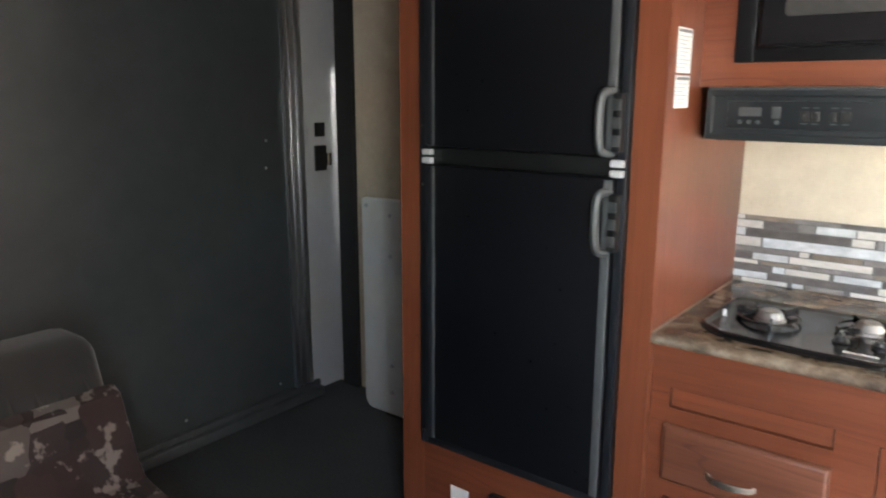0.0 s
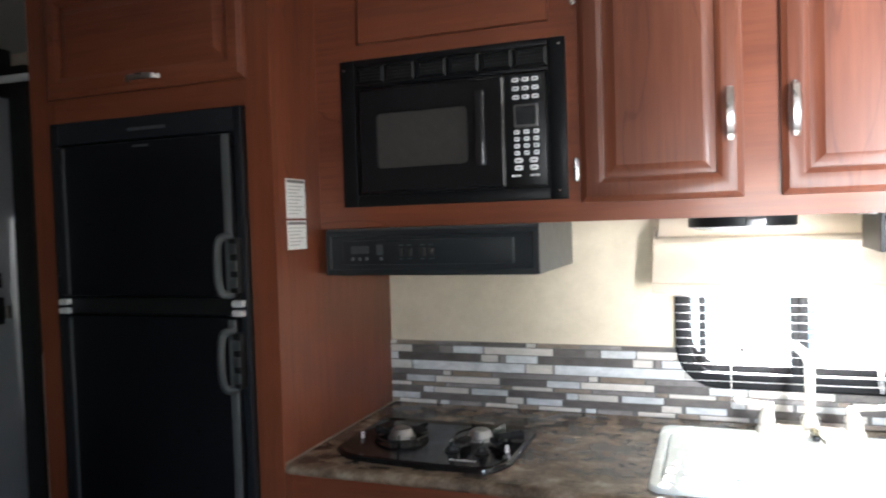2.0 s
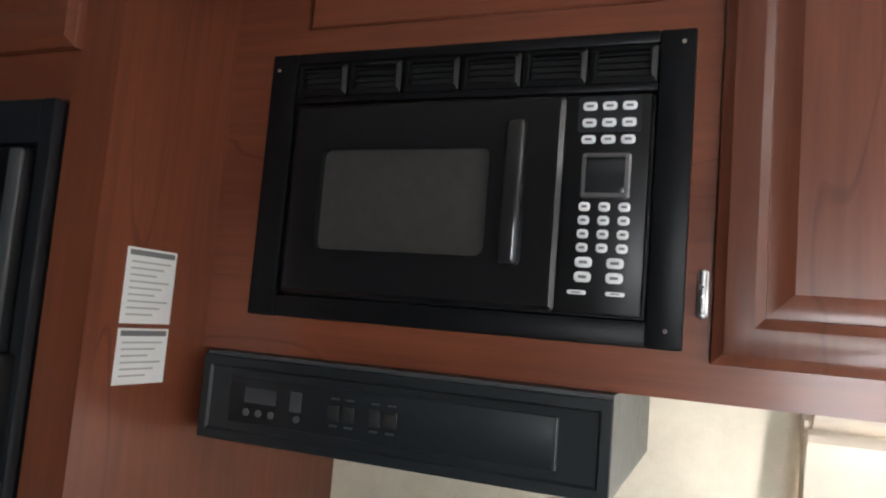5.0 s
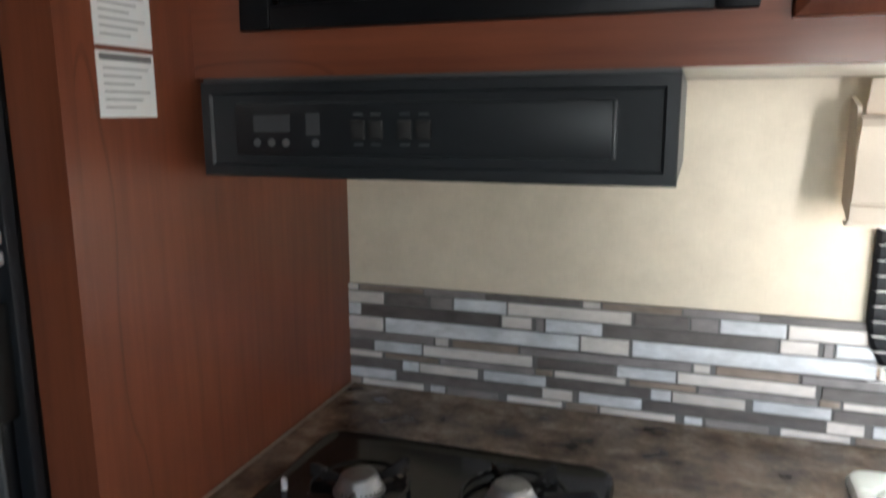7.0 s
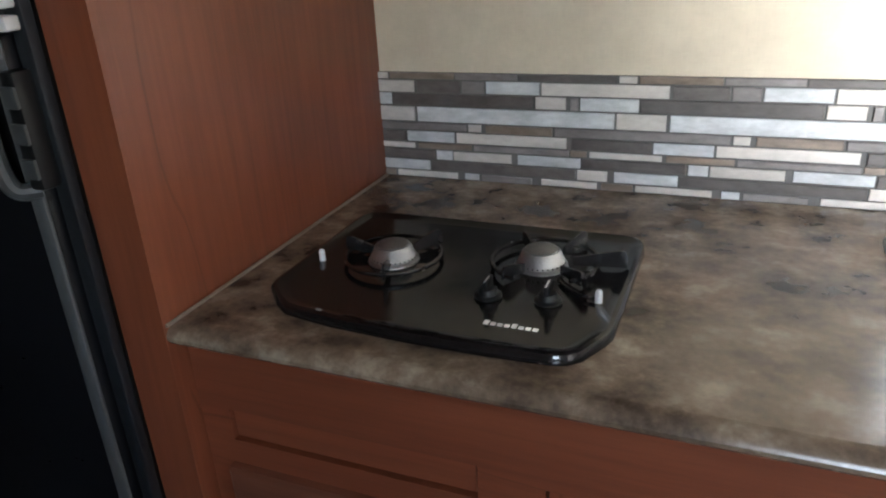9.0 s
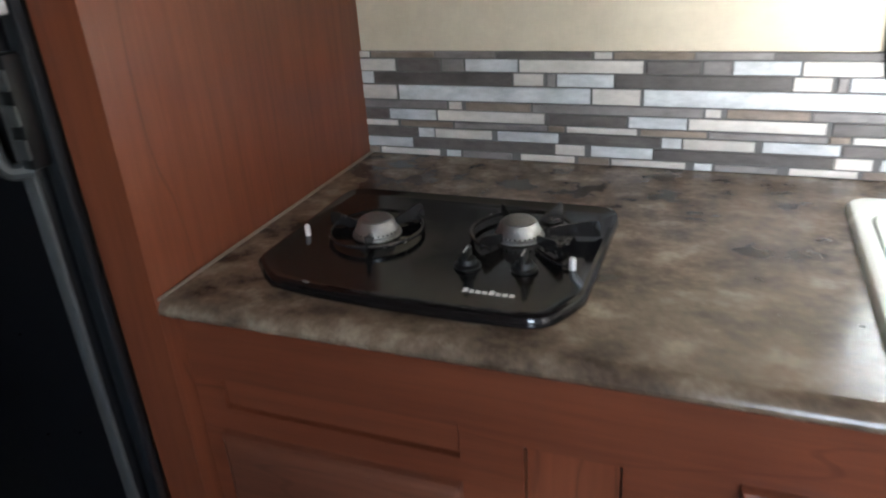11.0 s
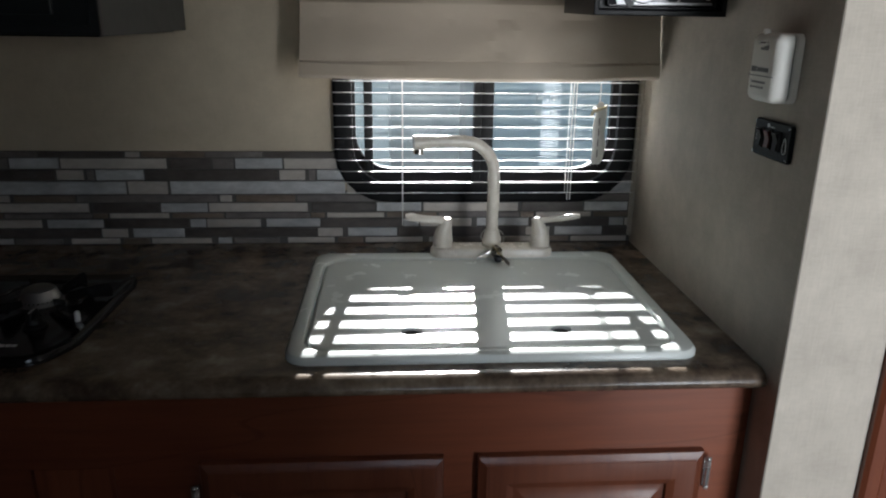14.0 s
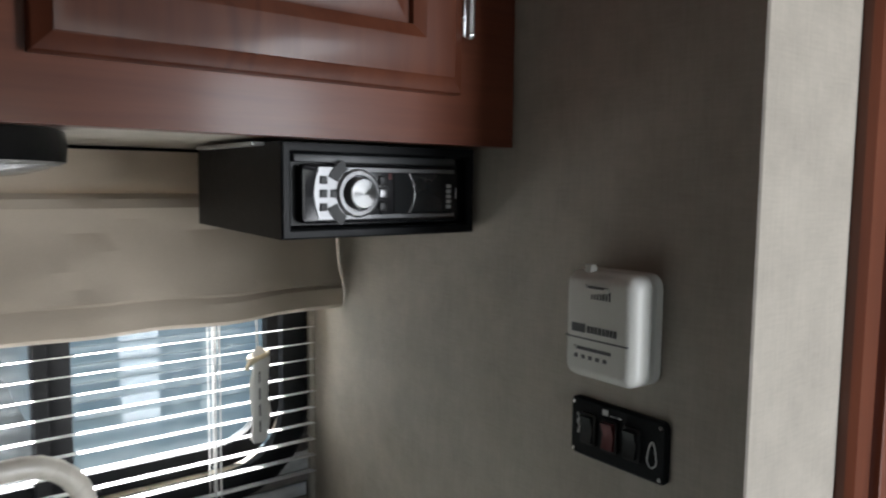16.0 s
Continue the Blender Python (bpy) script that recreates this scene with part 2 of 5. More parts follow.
def patchwork():
    m, nt, b = mat("patchwork_throw", 0.9)
    tc = nt.nodes.new("ShaderNodeTexCoord")
    v = nt.nodes.new("ShaderNodeTexVoronoi")
    v.distance, v.inputs["Scale"].default_value = "CHEBYCHEV", 11.0
    nt.links.new(tc.outputs["Object"], v.inputs["Vector"])
    fine = noise_node(nt, 16, 4)
    sep = nt.nodes.new("ShaderNodeSeparateColor")
    nt.links.new(v.outputs["Color"], sep.inputs["Color"])
    col = ramp(nt, sep.outputs[0], [(0.0, (0.006, 0.004, 0.004)), (0.4, (0.020, 0.008, 0.007)), (0.70, (0.03, 0.014, 0.011)), (0.80, (0.20, 0.175, 0.155)), (0.90, (0.02, 0.012, 0.012))])
    col = mix(nt, col, ramp(nt, fine, [(0.56, (0.010, 0.006, 0.006)), (0.61, (0.30, 0.265, 0.235))]), 0.4)
    nt.links.new(col, b.inputs["Base Color"])
    bump(nt, b, fine, 0.4, 0.003)
    return m


QUILT = patchwork()


def glass(name, dust):
    """A clear pane with a film of dust that glows where the sun strikes it from outside."""
    m = bpy.data.materials.new(name)
    m.use_nodes = True
    nt = m.node_tree
    nt.nodes.remove(nt.nodes["Principled BSDF"])
    clear, gloss, fre, mx, film, dusty = (nt.nodes.new(k) for k in ("ShaderNodeBsdfTransparent", "ShaderNodeBsdfGlossy", "ShaderNodeFresnel", "ShaderNodeMixShader", "ShaderNodeBsdfTranslucent", "ShaderNodeMixShader"))
    clear.inputs["Color"].default_value = (0.80, 0.86, 0.87, 1)
    gloss.inputs["Roughness"].default_value = 0.02
    fre.inputs["IOR"].default_value = 1.45
    film.inputs["Color"].default_value = (0.9, 0.95, 0.96, 1)
    smears = mix(nt, noise_node(nt, 7, 5, (1.6, 1, 0.5), 0.7), noise_node(nt, 90, 3), 0.35)
    amount = nt.nodes.new("ShaderNodeMapRange")
    for key, value in (("From Min", 0.35), ("From Max", 0.65), ("To Min", dust * 0.35), ("To Max", dust * 1.6)):
        amount.inputs[key].default_value = value
    nt.links.new(smears, amount.inputs["Value"])
    nt.links.new(fre.outputs[0], mx.inputs[0])
    nt.links.new(clear.outputs[0], mx.inputs[1])
    nt.links.new(gloss.outputs[0], mx.inputs[2])
    nt.links.new(amount.outputs["Result"], dusty.inputs[0])
    nt.links.new(mx.outputs[0], dusty.inputs[1])
    nt.links.new(film.outputs[0], dusty.inputs[2])
    nt.links.new(dusty.outputs[0], nt.nodes["Material Output"].inputs["Surface"])
    return m


GLASS, GLASS_DUSTY = glass("window_glass", 0.0035), glass("dusty_window_glass", 0.014)


def lens_mat():
    m, nt, b = mat("ribbed_lens", 0.12)
    b.inputs["Base Color"].default_value = (0.85, 0.87, 0.88, 1)
    b.inputs["Transmission Weight"].default_value = 0.75
    b.inputs["IOR"].default_value = 1.4
    bump(nt, b, noise_node(nt, 160, 2, (1, 1, 1)), 0.5, 0.002)
    return m


LENS = lens_mat()
SIDING = plain("trailer_siding", (0.40, 0.47, 0.49), 0.4, vary=0.06, scale=4)
GRAVEL = plain("gravel_ground", (0.22, 0.21, 0.19), 0.95, vary=0.3, scale=30, relief=0.6)

# ---- shape helpers ----


def box(bm, x0, x1, y0, y1, z0, z1, bevel=0.0, seg=2):
    r = bmesh.ops.create_cube(bm, size=1)
    vs = r["verts"]
    bmesh.ops.transform(bm, matrix=Matrix.Translation(((x0 + x1) / 2, (y0 + y1) / 2, (z0 + z1) / 2)) @ Matrix.Diagonal((x1 - x0, y1 - y0, z1 - z0, 1)), verts=vs)
    if bevel:
        es = list({e for v in vs for e in v.link_edges})
        bmesh.ops.bevel(bm, geom=es, offset=bevel, segments=seg, profile=0.5, affect="EDGES", clamp_overlap=True)


def cyl(bm, p0, p1, r0, r1=None, seg=20, cap=True):
    p0, p1 = Vector(p0), Vector(p1)
    d = p1 - p0
    r = bmesh.ops.create_cone(bm, cap_ends=cap, segments=seg, radius1=r0, radius2=r0 if r1 is None else r1, depth=d.length)
    bmesh.ops.transform(bm, matrix=Matrix.Translation((p0 + p1) / 2) @ d.to_track_quat("Z", "Y").to_matrix().to_4x4(), verts=r["verts"])


def ball(bm, c, r, sx=1, sy=1, sz=1, u=18, v=12):
    q = bmesh.ops.create_uvsphere(bm, u_segments=u, v_segments=v, radius=r)
    bmesh.ops.transform(bm, matrix=Matrix.Translation(c) @ Matrix.Diagonal((sx, sy, sz, 1)), verts=q["verts"])


def tube(bm, points, radii, seg=12, flat=1.0):
    """A swept round bar through points; radii: one, or one a point."""
    pts = [Vector(p) for p in points]
    rs = [radii] * len(pts) if isinstance(radii, (int, float)) else radii
    rings, side = [], None
    for i, p in enumerate(pts):
        d = (pts[min(i + 1, len(pts) - 1)] - pts[max(i - 1, 0)]).normalized()
        if side is None:
            side = d.orthogonal().normalized()
        side = (side - d * side.dot(d)).normalized()
        up = d.cross(side)
        rings.append([bm.verts.new(p + rs[i] * (math.cos(a) * side + flat * math.sin(a) * up)) for a in (2 * math.pi * k / seg for k in range(seg))])
    for a, b in zip(rings, rings[1:]):
        for k in range(seg):
            bm.faces.new((a[k], a[(k + 1) % seg], b[(k + 1) % seg], b[k]))
    bm.faces.new(rings[0][::-1])
    bm.faces.new(rings[-1])


def arc(c, r, a0, a1, u, v, n=8):
    """Points on an arc round c in the plane of u and v, angles in degrees."""
    c, u, v = Vector(c), Vector(u), Vector(v)
    return [c + r * (math.cos(radians(a0 + (a1 - a0) * k / n)) * u + math.sin(radians(a0 + (a1 - a0) * k / n)) * v) for k in range(n + 1)]


def rounded(x0, x1, y0, y1, r, n=5):
    """The outline of a rectangle with rounded corners; r: one radius or four, from the low corner round."""
    rr = [r] * 4 if isinstance(r, (int, float)) else r
    out = []
    for (cx, cy, a), q in zip(((x0, y0, 180), (x1, y0, 270), (x1, y1, 0), (x0, y1, 90)), rr):
        ix, iy = (1 if cx == x0 else -1), (1 if cy == y0 else -1)
        for k in range(n + 1):
            t = radians(a + 90 * k / n)
            out.append((cx + ix * q + q * math.cos(t), cy + iy * q + q * math.sin(t)))
    return out


AXES = {"z": lambda a, b, c: (a, b, c), "y": lambda a, b, c: (a, c, b), "x": lambda a, b, c: (c, a, b)}


def inset(outline, d):
    """The outline drawn in by d, with mitred corners."""
    n, out = len(outline), []
    for i in range(n):
        p = Vector(outline[i])
        e, f = (p - Vector(outline[i - 1])).normalized(), (Vector(outline[(i + 1) % n]) - p).normalized()
        m = (Vector((-e.y, e.x)) + Vector((-f.y, f.x))).normalized()
        out.append(tuple(p + m * d / max(0.5, m.dot(Vector((-e.y, e.x))))))
    return out


def loft(bm, rings, axis="z", cap_first=True, cap_last=True):
    """Rings of (outline, height) joined one to the next along the axis."""
    made = [[bm.verts.new(AXES[axis](x, y, h)) for x, y in o] for o, h in rings]
    for a, b in zip(made, made[1:]):
        for k in range(len(a)):
            bm.faces.new((a[k], a[(k + 1) % len(a)], b[(k + 1) % len(a)], b[k]))
    if cap_first:
        bm.faces.new(made[0][::-1])
    if cap_last:
        bm.faces.new(made[-1])


def slab(bm, outline, h0, h1, axis="z", edge=0.0):
    """A plate of that outline from h0 to h1, its rim at h1 rounded off."""
    if edge:
        s = 1 if h1 > h0 else -1
        rings = [(outline, h0), (outline, h1 - s * edge), (inset(outline, edge * 0.3), h1 - s * edge * 0.3), (inset(outline, edge), h1)]
    else:
        rings = [(outline, h0), (outline, h1)]
    loft(bm, rings, axis)


def rect(x0, x1, y0, y1):
    return [(x0, y0), (x1, y0), (x1, y1), (x0, y1)]


def finish(name, bm, material, smooth=True):
    bmesh.ops.recalc_face_normals(bm, faces=bm.faces)
    me = bpy.data.meshes.new(name)
    bm.to_mesh(me)
    bm.free()
    me.materials.append(material)
    if smooth:
        for p in me.polygons:
            p.use_smooth = True
        me.set_sharp_from_angle(angle=radians(30))
    return new(name, me)


def thing(name, at, label, category, group=""):
    e = new(name)
    e.location, e.empty_display_size = at, 0.05
    return tagged(e, label, category, group)


def part(name, bm, material, parent, label="", smooth=True):
    ob = finish(name, bm, material, smooth)
    ob.parent = parent
    if parent.type == "EMPTY":
        ob.matrix_parent_inverse = Matrix.Translation(parent.location).inverted()
    return tagged(ob, label) if label else ob


def one(name, bm, material, label, category="", kind="", group=""):
    return tagged(finish(name, bm, material), label, category, group, kind)


def made(fn, *args, **kw):
    bm = bmesh.new()
    fn(bm, *args, **kw)
    return bm


def boxes(*rows, bevel=0.0):
    bm = bmesh.new()
    for r in rows:
        box(bm, *r, bevel=bevel)
    return bm

# ---- structure ----
KITCHEN_Y, SIDE_Y, REAR_X, SOUTH_Y, EAST_X, TOP = 2.2, 2.47, -2.5, -0.36, 1.95, 2.3
WIN = (0.398, 0.985, 1.04, 1.47)

one("floor", boxes((REAR_X - 0.1, EAST_X + 0.1, SOUTH_Y - 0.1, SIDE_Y + 0.1, -0.05, 0)), FLOOR, "dark speckled vinyl floor", "floor", "structure")
one("ceiling", boxes((REAR_X - 0.1, EAST_X + 0.1, SOUTH_Y - 0.1, SIDE_Y + 0.1, TOP, TOP + 0.06)), CEILING, "plain off-white ceiling boards", "ceiling", "structure")
wall_north = one("wall_north", boxes(
    (-0.515, WIN[0], KITCHEN_Y, KITCHEN_Y + 0.06, 0, TOP), (WIN[1], 1.02, KITCHEN_Y, KITCHEN_Y + 0.06, 0, TOP),
    (WIN[0], WIN[1], KITCHEN_Y, KITCHEN_Y + 0.06, 0, WIN[2]), (WIN[0], WIN[1], KITCHEN_Y, KITCHEN_Y + 0.06, WIN[3], TOP)),
    PAPER, "beige textured wallpaper kitchen wall with window", "wall", "structure")
one("wall_north_rear", boxes((REAR_X, -0.515, SIDE_Y, SIDE_Y + 0.06, 0, TOP)), PAPER, "beige wallpaper wall behind the fridge", "wall", "structure")
one("wall_west", boxes((REAR_X - 0.06, REAR_X, SOUTH_Y, SIDE_Y + 0.06, 0, TOP)), CEILING, "rear end wall around the ramp door", "wall", "structure")
# unseen closing wall, kept dark so that little light bounces back
one("wall_east", boxes((EAST_X, EAST_X + 0.06, SOUTH_Y, KITCHEN_Y + 0.06, 0, TOP)), LOW_BOUNCE_TAUPE, "unseen closing wall, taupe darkened to cut bounce", "wall", "structure")
# unseen wall; both openings are added to suit the fill lamps
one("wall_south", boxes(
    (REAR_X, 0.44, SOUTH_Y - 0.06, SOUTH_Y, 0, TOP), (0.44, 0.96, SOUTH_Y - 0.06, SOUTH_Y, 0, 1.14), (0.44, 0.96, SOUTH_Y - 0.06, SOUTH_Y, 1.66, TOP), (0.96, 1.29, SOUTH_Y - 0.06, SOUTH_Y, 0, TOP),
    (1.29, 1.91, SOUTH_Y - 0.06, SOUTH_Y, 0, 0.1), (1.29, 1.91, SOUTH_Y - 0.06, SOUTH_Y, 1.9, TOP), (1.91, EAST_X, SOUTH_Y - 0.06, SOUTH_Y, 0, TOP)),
    LOW_BOUNCE_TAUPE, "unseen darkened taupe wall with openings added for fill lamps", "wall", "structure")
# unseen baffle added so the fill lamp fades towards the fridge
one("entry_wall", boxes((1.10, 1.15, SOUTH_Y, 0.60, 0, TOP)), LOW_BOUNCE_TAUPE, "unseen baffle that shades the left side from the fill lamp", "wall", "structure")
one("partition_wall", boxes((1.02, 1.158, 1.546, KITCHEN_Y + 0.06, 0, TOP)), PAPER_SHADED, "wallpaper partition beside the sink, shade put in its colour", "wall", "structure")
END_POST = [(1.0178, 1.5458), (1.0178, 1.5270), (1.0193, 1.5255), (1.158, 1.5255), (1.158, 1.5458)]
one("wall_end_post", made(loft, [(END_POST, 0.0), (END_POST, TOP - 0.001)]), PAPER_SHADED, "wallpapered end post of the partition", "trim", "structure")
one("corner_bead", made(lambda bm: box(bm, 1.010, 1.0195, 2.186, 2.1995, 0.93, 1.52, 0.003)), PAPER_SHADED, "slim quarter-round bead in wall corner", "trim", "structure")
one("wall_bath", boxes((1.158, EAST_X, 1.53, 1.60, 0, TOP)), PAPER_SHADED, "partition with a wooden door", "wall", "structure")

CASING = [(1.159, 1.5175), (1.164, 1.5115), (1.182, 1.5115), (1.190, 1.5175), (1.207, 1.5175), (1.214, 1.5235), (1.214, 1.529), (1.159, 1.529)]
casing = made(loft, [(CASING, 0.0), (CASING, TOP)])
one("door_casing", casing, WOOD_V, "moulded cherry door casing", "door frame", "structure")
door_1 = thing("door_1", (1.5, 1.515, 0), "closed flat cherry wood door", "door")
door_1["kind"] = "structure"
part("door_slab", made(lambda bm: box(bm, 1.217, 1.83, 1.512, 1.528, 0.02, 2.0, 0.004)), WOOD_V, door_1)

# ---- kitchen window, blind and shade ----
window = thing("window_1", (0.7, 2.2, 1.03), "black framed sliding window with rounded corners", "window")
window["kind"] = "structure"
o_out, o_in = rounded(0.369, 1.007, 1.008, 1.50, 0.11), rounded(0.408, 0.968, 1.048, 1.45, 0.08)


def ring_prism(bm, outer, inner, h0, h1, axis="y"):
    a = [[bm.verts.new(AXES[axis](x, y, h)) for x, y in o] for o, h in ((outer, h0), (outer, h1), (inset(outer, 0.006), h1 - 0.004), (inner, h1 - 0.004), (inner, h0))]
    n = len(outer)
    for p, q in zip(a, a[1:] + a[:1]):
        for k in range(n):
            bm.faces.new((p[k], p[(k + 1) % n], q[(k + 1) % n], q[k]))


part("window_frame", made(ring_prism, o_out, o_in, 2.199, 2.188), FRAME_BLACK, window)
part("outer_frame", made(ring_prism, rounded(0.400, 0.983, 1.042, 1.468, 0.085), rounded(0.412, 0.964, 1.073, 1.44, 0.075), 2.228, 2.25), FRAME_BLACK, window)
part("centre_post", boxes((0.663, 0.679, 2.202, 2.232, 1.046, 1.466), (0.6792, 0.7055, 2.212, 2.245, 1.046, 1.466), bevel=0.002), FRAME_BLACK, window)
part("sash_post", boxes((0.431, 0.449, 2.212, 2.232, 1.060, 1.44), bevel=0.002), FRAME_BLACK, window)
for x0, x1, y, m, lab in ((0.411, 0.675, 2.2335, GLASS_DUSTY, "dusty sliding glass pane"), (0.690, 0.966, 2.238, GLASS, "clear glass pane")):
    pane = part("pane", boxes((x0, x1, y, y + 0.004, 1.057, 1.45)), m, window, lab, False)
    pane.visible_shadow = False

blind = thing("venetian_blind", (0.7, 2.165, 1.04), "white slatted venetian blind, slats open", "blind")
part("head_rail", made(lambda bm: box(bm, 0.372, 1.003, 2.150, 2.186, 1.43, 1.465, 0.003)), SLAT, blind)
SLAT_TILT = radians(-10)
slat_shape = bmesh.new()
slat_pts = []
for k in range(7):
    v = -0.01025 + 0.0205 * k / 6
    slat_pts.append((v * math.cos(SLAT_TILT), v * math.sin(SLAT_TILT) + 0.0006 * (1 - (v / 0.01025) ** 2)))
top_row = [[slat_shape.verts.new((x, y, z + 0.0004)) for y, z in slat_pts] for x in (0.370, 1.005)]
low_row = [[slat_shape.verts.new((x, y, z)) for y, z in slat_pts] for x in (0.370, 1.005)]
for k in range(6):
    slat_shape.faces.new((top_row[0][k], top_row[1][k], top_row[1][k + 1], top_row[0][k + 1]))
    slat_shape.faces.new((low_row[0][k + 1], low_row[1][k + 1], low_row[1][k], low_row[0][k]))
for a, b in ((0, 0), (6, 6)):
    slat_shape.faces.new((top_row[0][a], low_row[0][a], low_row[1][a], top_row[1][a]))
first_slat = part("slat", slat_shape, SLAT, blind)
SLAT_Z = [1.0325 + 0.0231 * k for k in range(17)]
for k, z in enumerate(SLAT_Z):
    s = first_slat if k == 0 else first_slat.copy()
    if k:
        scene.collection.objects.link(s)
    s.matrix_basis = pose(0, 2.168, z, 0, 0, 0)
    s.rotation_euler = (radians(random.uniform(-1.2, 1.2)), 0, 0)
for x in (0.511, 0.861, 0.867):
    part("ladder_cord", made(lambda bm: tube(bm, [(x, 2.157, 1.44), (x + 0.0006, 2.156, 1.2), (x, 2.157, 0.965 if x < 0.86 else 1.02)], 0.0011, 6)), SLAT, blind)
    part("ladder_cord", made(lambda bm: tube(bm, [(x, 2.181, 1.44), (x, 2.181, 1.03)], 0.0008, 6)), SLAT, blind)
part("wand_cord", made(lambda bm: tube(bm, [(0.915, 2.150, 1.44), (0.915, 2.149, 1.228)], 0.0012, 6)), SLAT, blind)

tag = thing("paper_tag", (0.917, 2.148, 1.16), "white paper care tag tied to the blind cord", "tag")
TAG_PROFILE = [(0.003, 1.228), (0.009, 1.220), (0.0128, 1.212), (0.0118, 1.200), (0.0132, 1.180), (0.0124, 1.160), (0.0135, 1.140), (0.0125, 1.120), (0.0118, 1.106), (0.0075, 1.099)]
part("tag_sheet", made(loft, [([(0.917 + 0.002 * math.sin(z * 90) + q * math.cos(a), 2.146 + q * 0.42 * math.sin(a) * (1 + 0.25 * math.sin(3 * a + z * 60))) for a in (2 * math.pi * k / 14 for k in range(14))], z) for q, z in TAG_PROFILE]), PAPER_WHITE, tag)
part("tie", made(lambda bm: tube(bm, arc((0.916, 2.146, 1.216), 0.0135, 0, 340, (1, 0, 0.25), (0, 0.5, 0.1), 12) + [(0.900, 2.14, 1.208), (0.896, 2.139, 1.200)], 0.003, 6)), plain("yellowed_tape", (0.62, 0.55, 0.38), 0.6), tag, "yellowed tape tie")
for k in range(4):
    part("print_line", boxes((0.913, 0.915, 2.1385, 2.1395, 1.115 + 0.022 * k, 1.130 + 0.022 * k)), INK, tag)

# soft cloth shade folded up above the glass
shade = thing("roman_shade", (0.66, 2.13, 1.27), "tan linen roman shade folded up over window", "shade")


def cloth(bm, x0, x1, profile, wave, nx=44):
    """A hanging cloth: profile of (y, z) from the top down, with soft folds along x."""
    rows = []
    for i in range(nx + 1):
        u = i / nx
        x = x0 + (x1 - x0) * u
        row = []
        for j, (y, z) in enumerate(profile):
            w = wave * min(1, j / 4) * (math.sin(u * 9.5 + 0.6) * 0.5 + math.sin(u * 21 + min(j, 8) * 0.55) * 0.4 + noise.noise((u * 9 + min(j, 8) * 0.3, min(j, 8) * 0.35, 3)) * 1.1)
            droop = 0.006 * math.sin(u * math.pi) * (1 if j > len(profile) * 0.6 else 0)
            row.append((x - 0.012 * (j / len(profile)) * (1 - u) ** 2, y - 0.5 * wave - 0.6 * w, z - droop))
        rows.append(row)
    front = [[bm.verts.new(p) for p in r] for r in rows]
    back = [[bm.verts.new((p[0], p[1] + 0.004, p[2])) for p in r] for r in rows]
    m = len(profile)
    for i in range(nx):
        for j in range(m - 1):
            bm.faces.new((front[i][j], front[i + 1][j], front[i + 1][j + 1], front[i][j + 1]))
            bm.faces.new((back[i][j + 1], back[i + 1][j + 1], back[i + 1][j], back[i][j]))
        for j in (0, m - 1):
            bm.faces.new((front[i][j], back[i][j], back[i + 1][j], front[i + 1][j]))
    for i in (0, nx):
        for j in range(m - 1):
            bm.faces.new((front[i][j], front[i][j + 1], back[i][j + 1], back[i][j]))


part("upper_cloth", made(cloth, 0.335, 1.012, [(2.148, 1.477), (2.147, 1.45), (2.146, 1.43), (2.143, 1.424), (2.145, 1.418)], 0.001), LINEN, shade)
part("hem_fold", made(cloth, 0.322, 1.016, [(2.140, 1.428), (2.128, 1.422), (2.122, 1.412), (2.127, 1.400), (2.128, 1.385), (2.123, 1.365), (2.119, 1.345), (2.116, 1.325), (2.114, 1.309), (2.1165, 1.306), (2.1115, 1.303), (2.111, 1.290), (2.113, 1.281), (2.119, 1.276), (2.127, 1.274), (2.134, 1.280)], 0.019), LINEN, shade)
part("return_side", made(lambda bm: loft(bm, [([(2.192, 1.455), (2.140, 1.44), (2.118, 1.36), (2.110, 1.29), (2.122, 1.272), (2.192, 1.30)], 0.318), ([(2.192, 1.455), (2.140, 1.44), (2.118, 1.36), (2.110, 1.29), (2.122, 1.272), (2.192, 1.30)], 0.324)], "x")), LINEN, shade)

# ---- mosaic backsplash: a sheet of strips repeated along the wall ----
PERIOD, TILE_END = 0.455, 1.0185
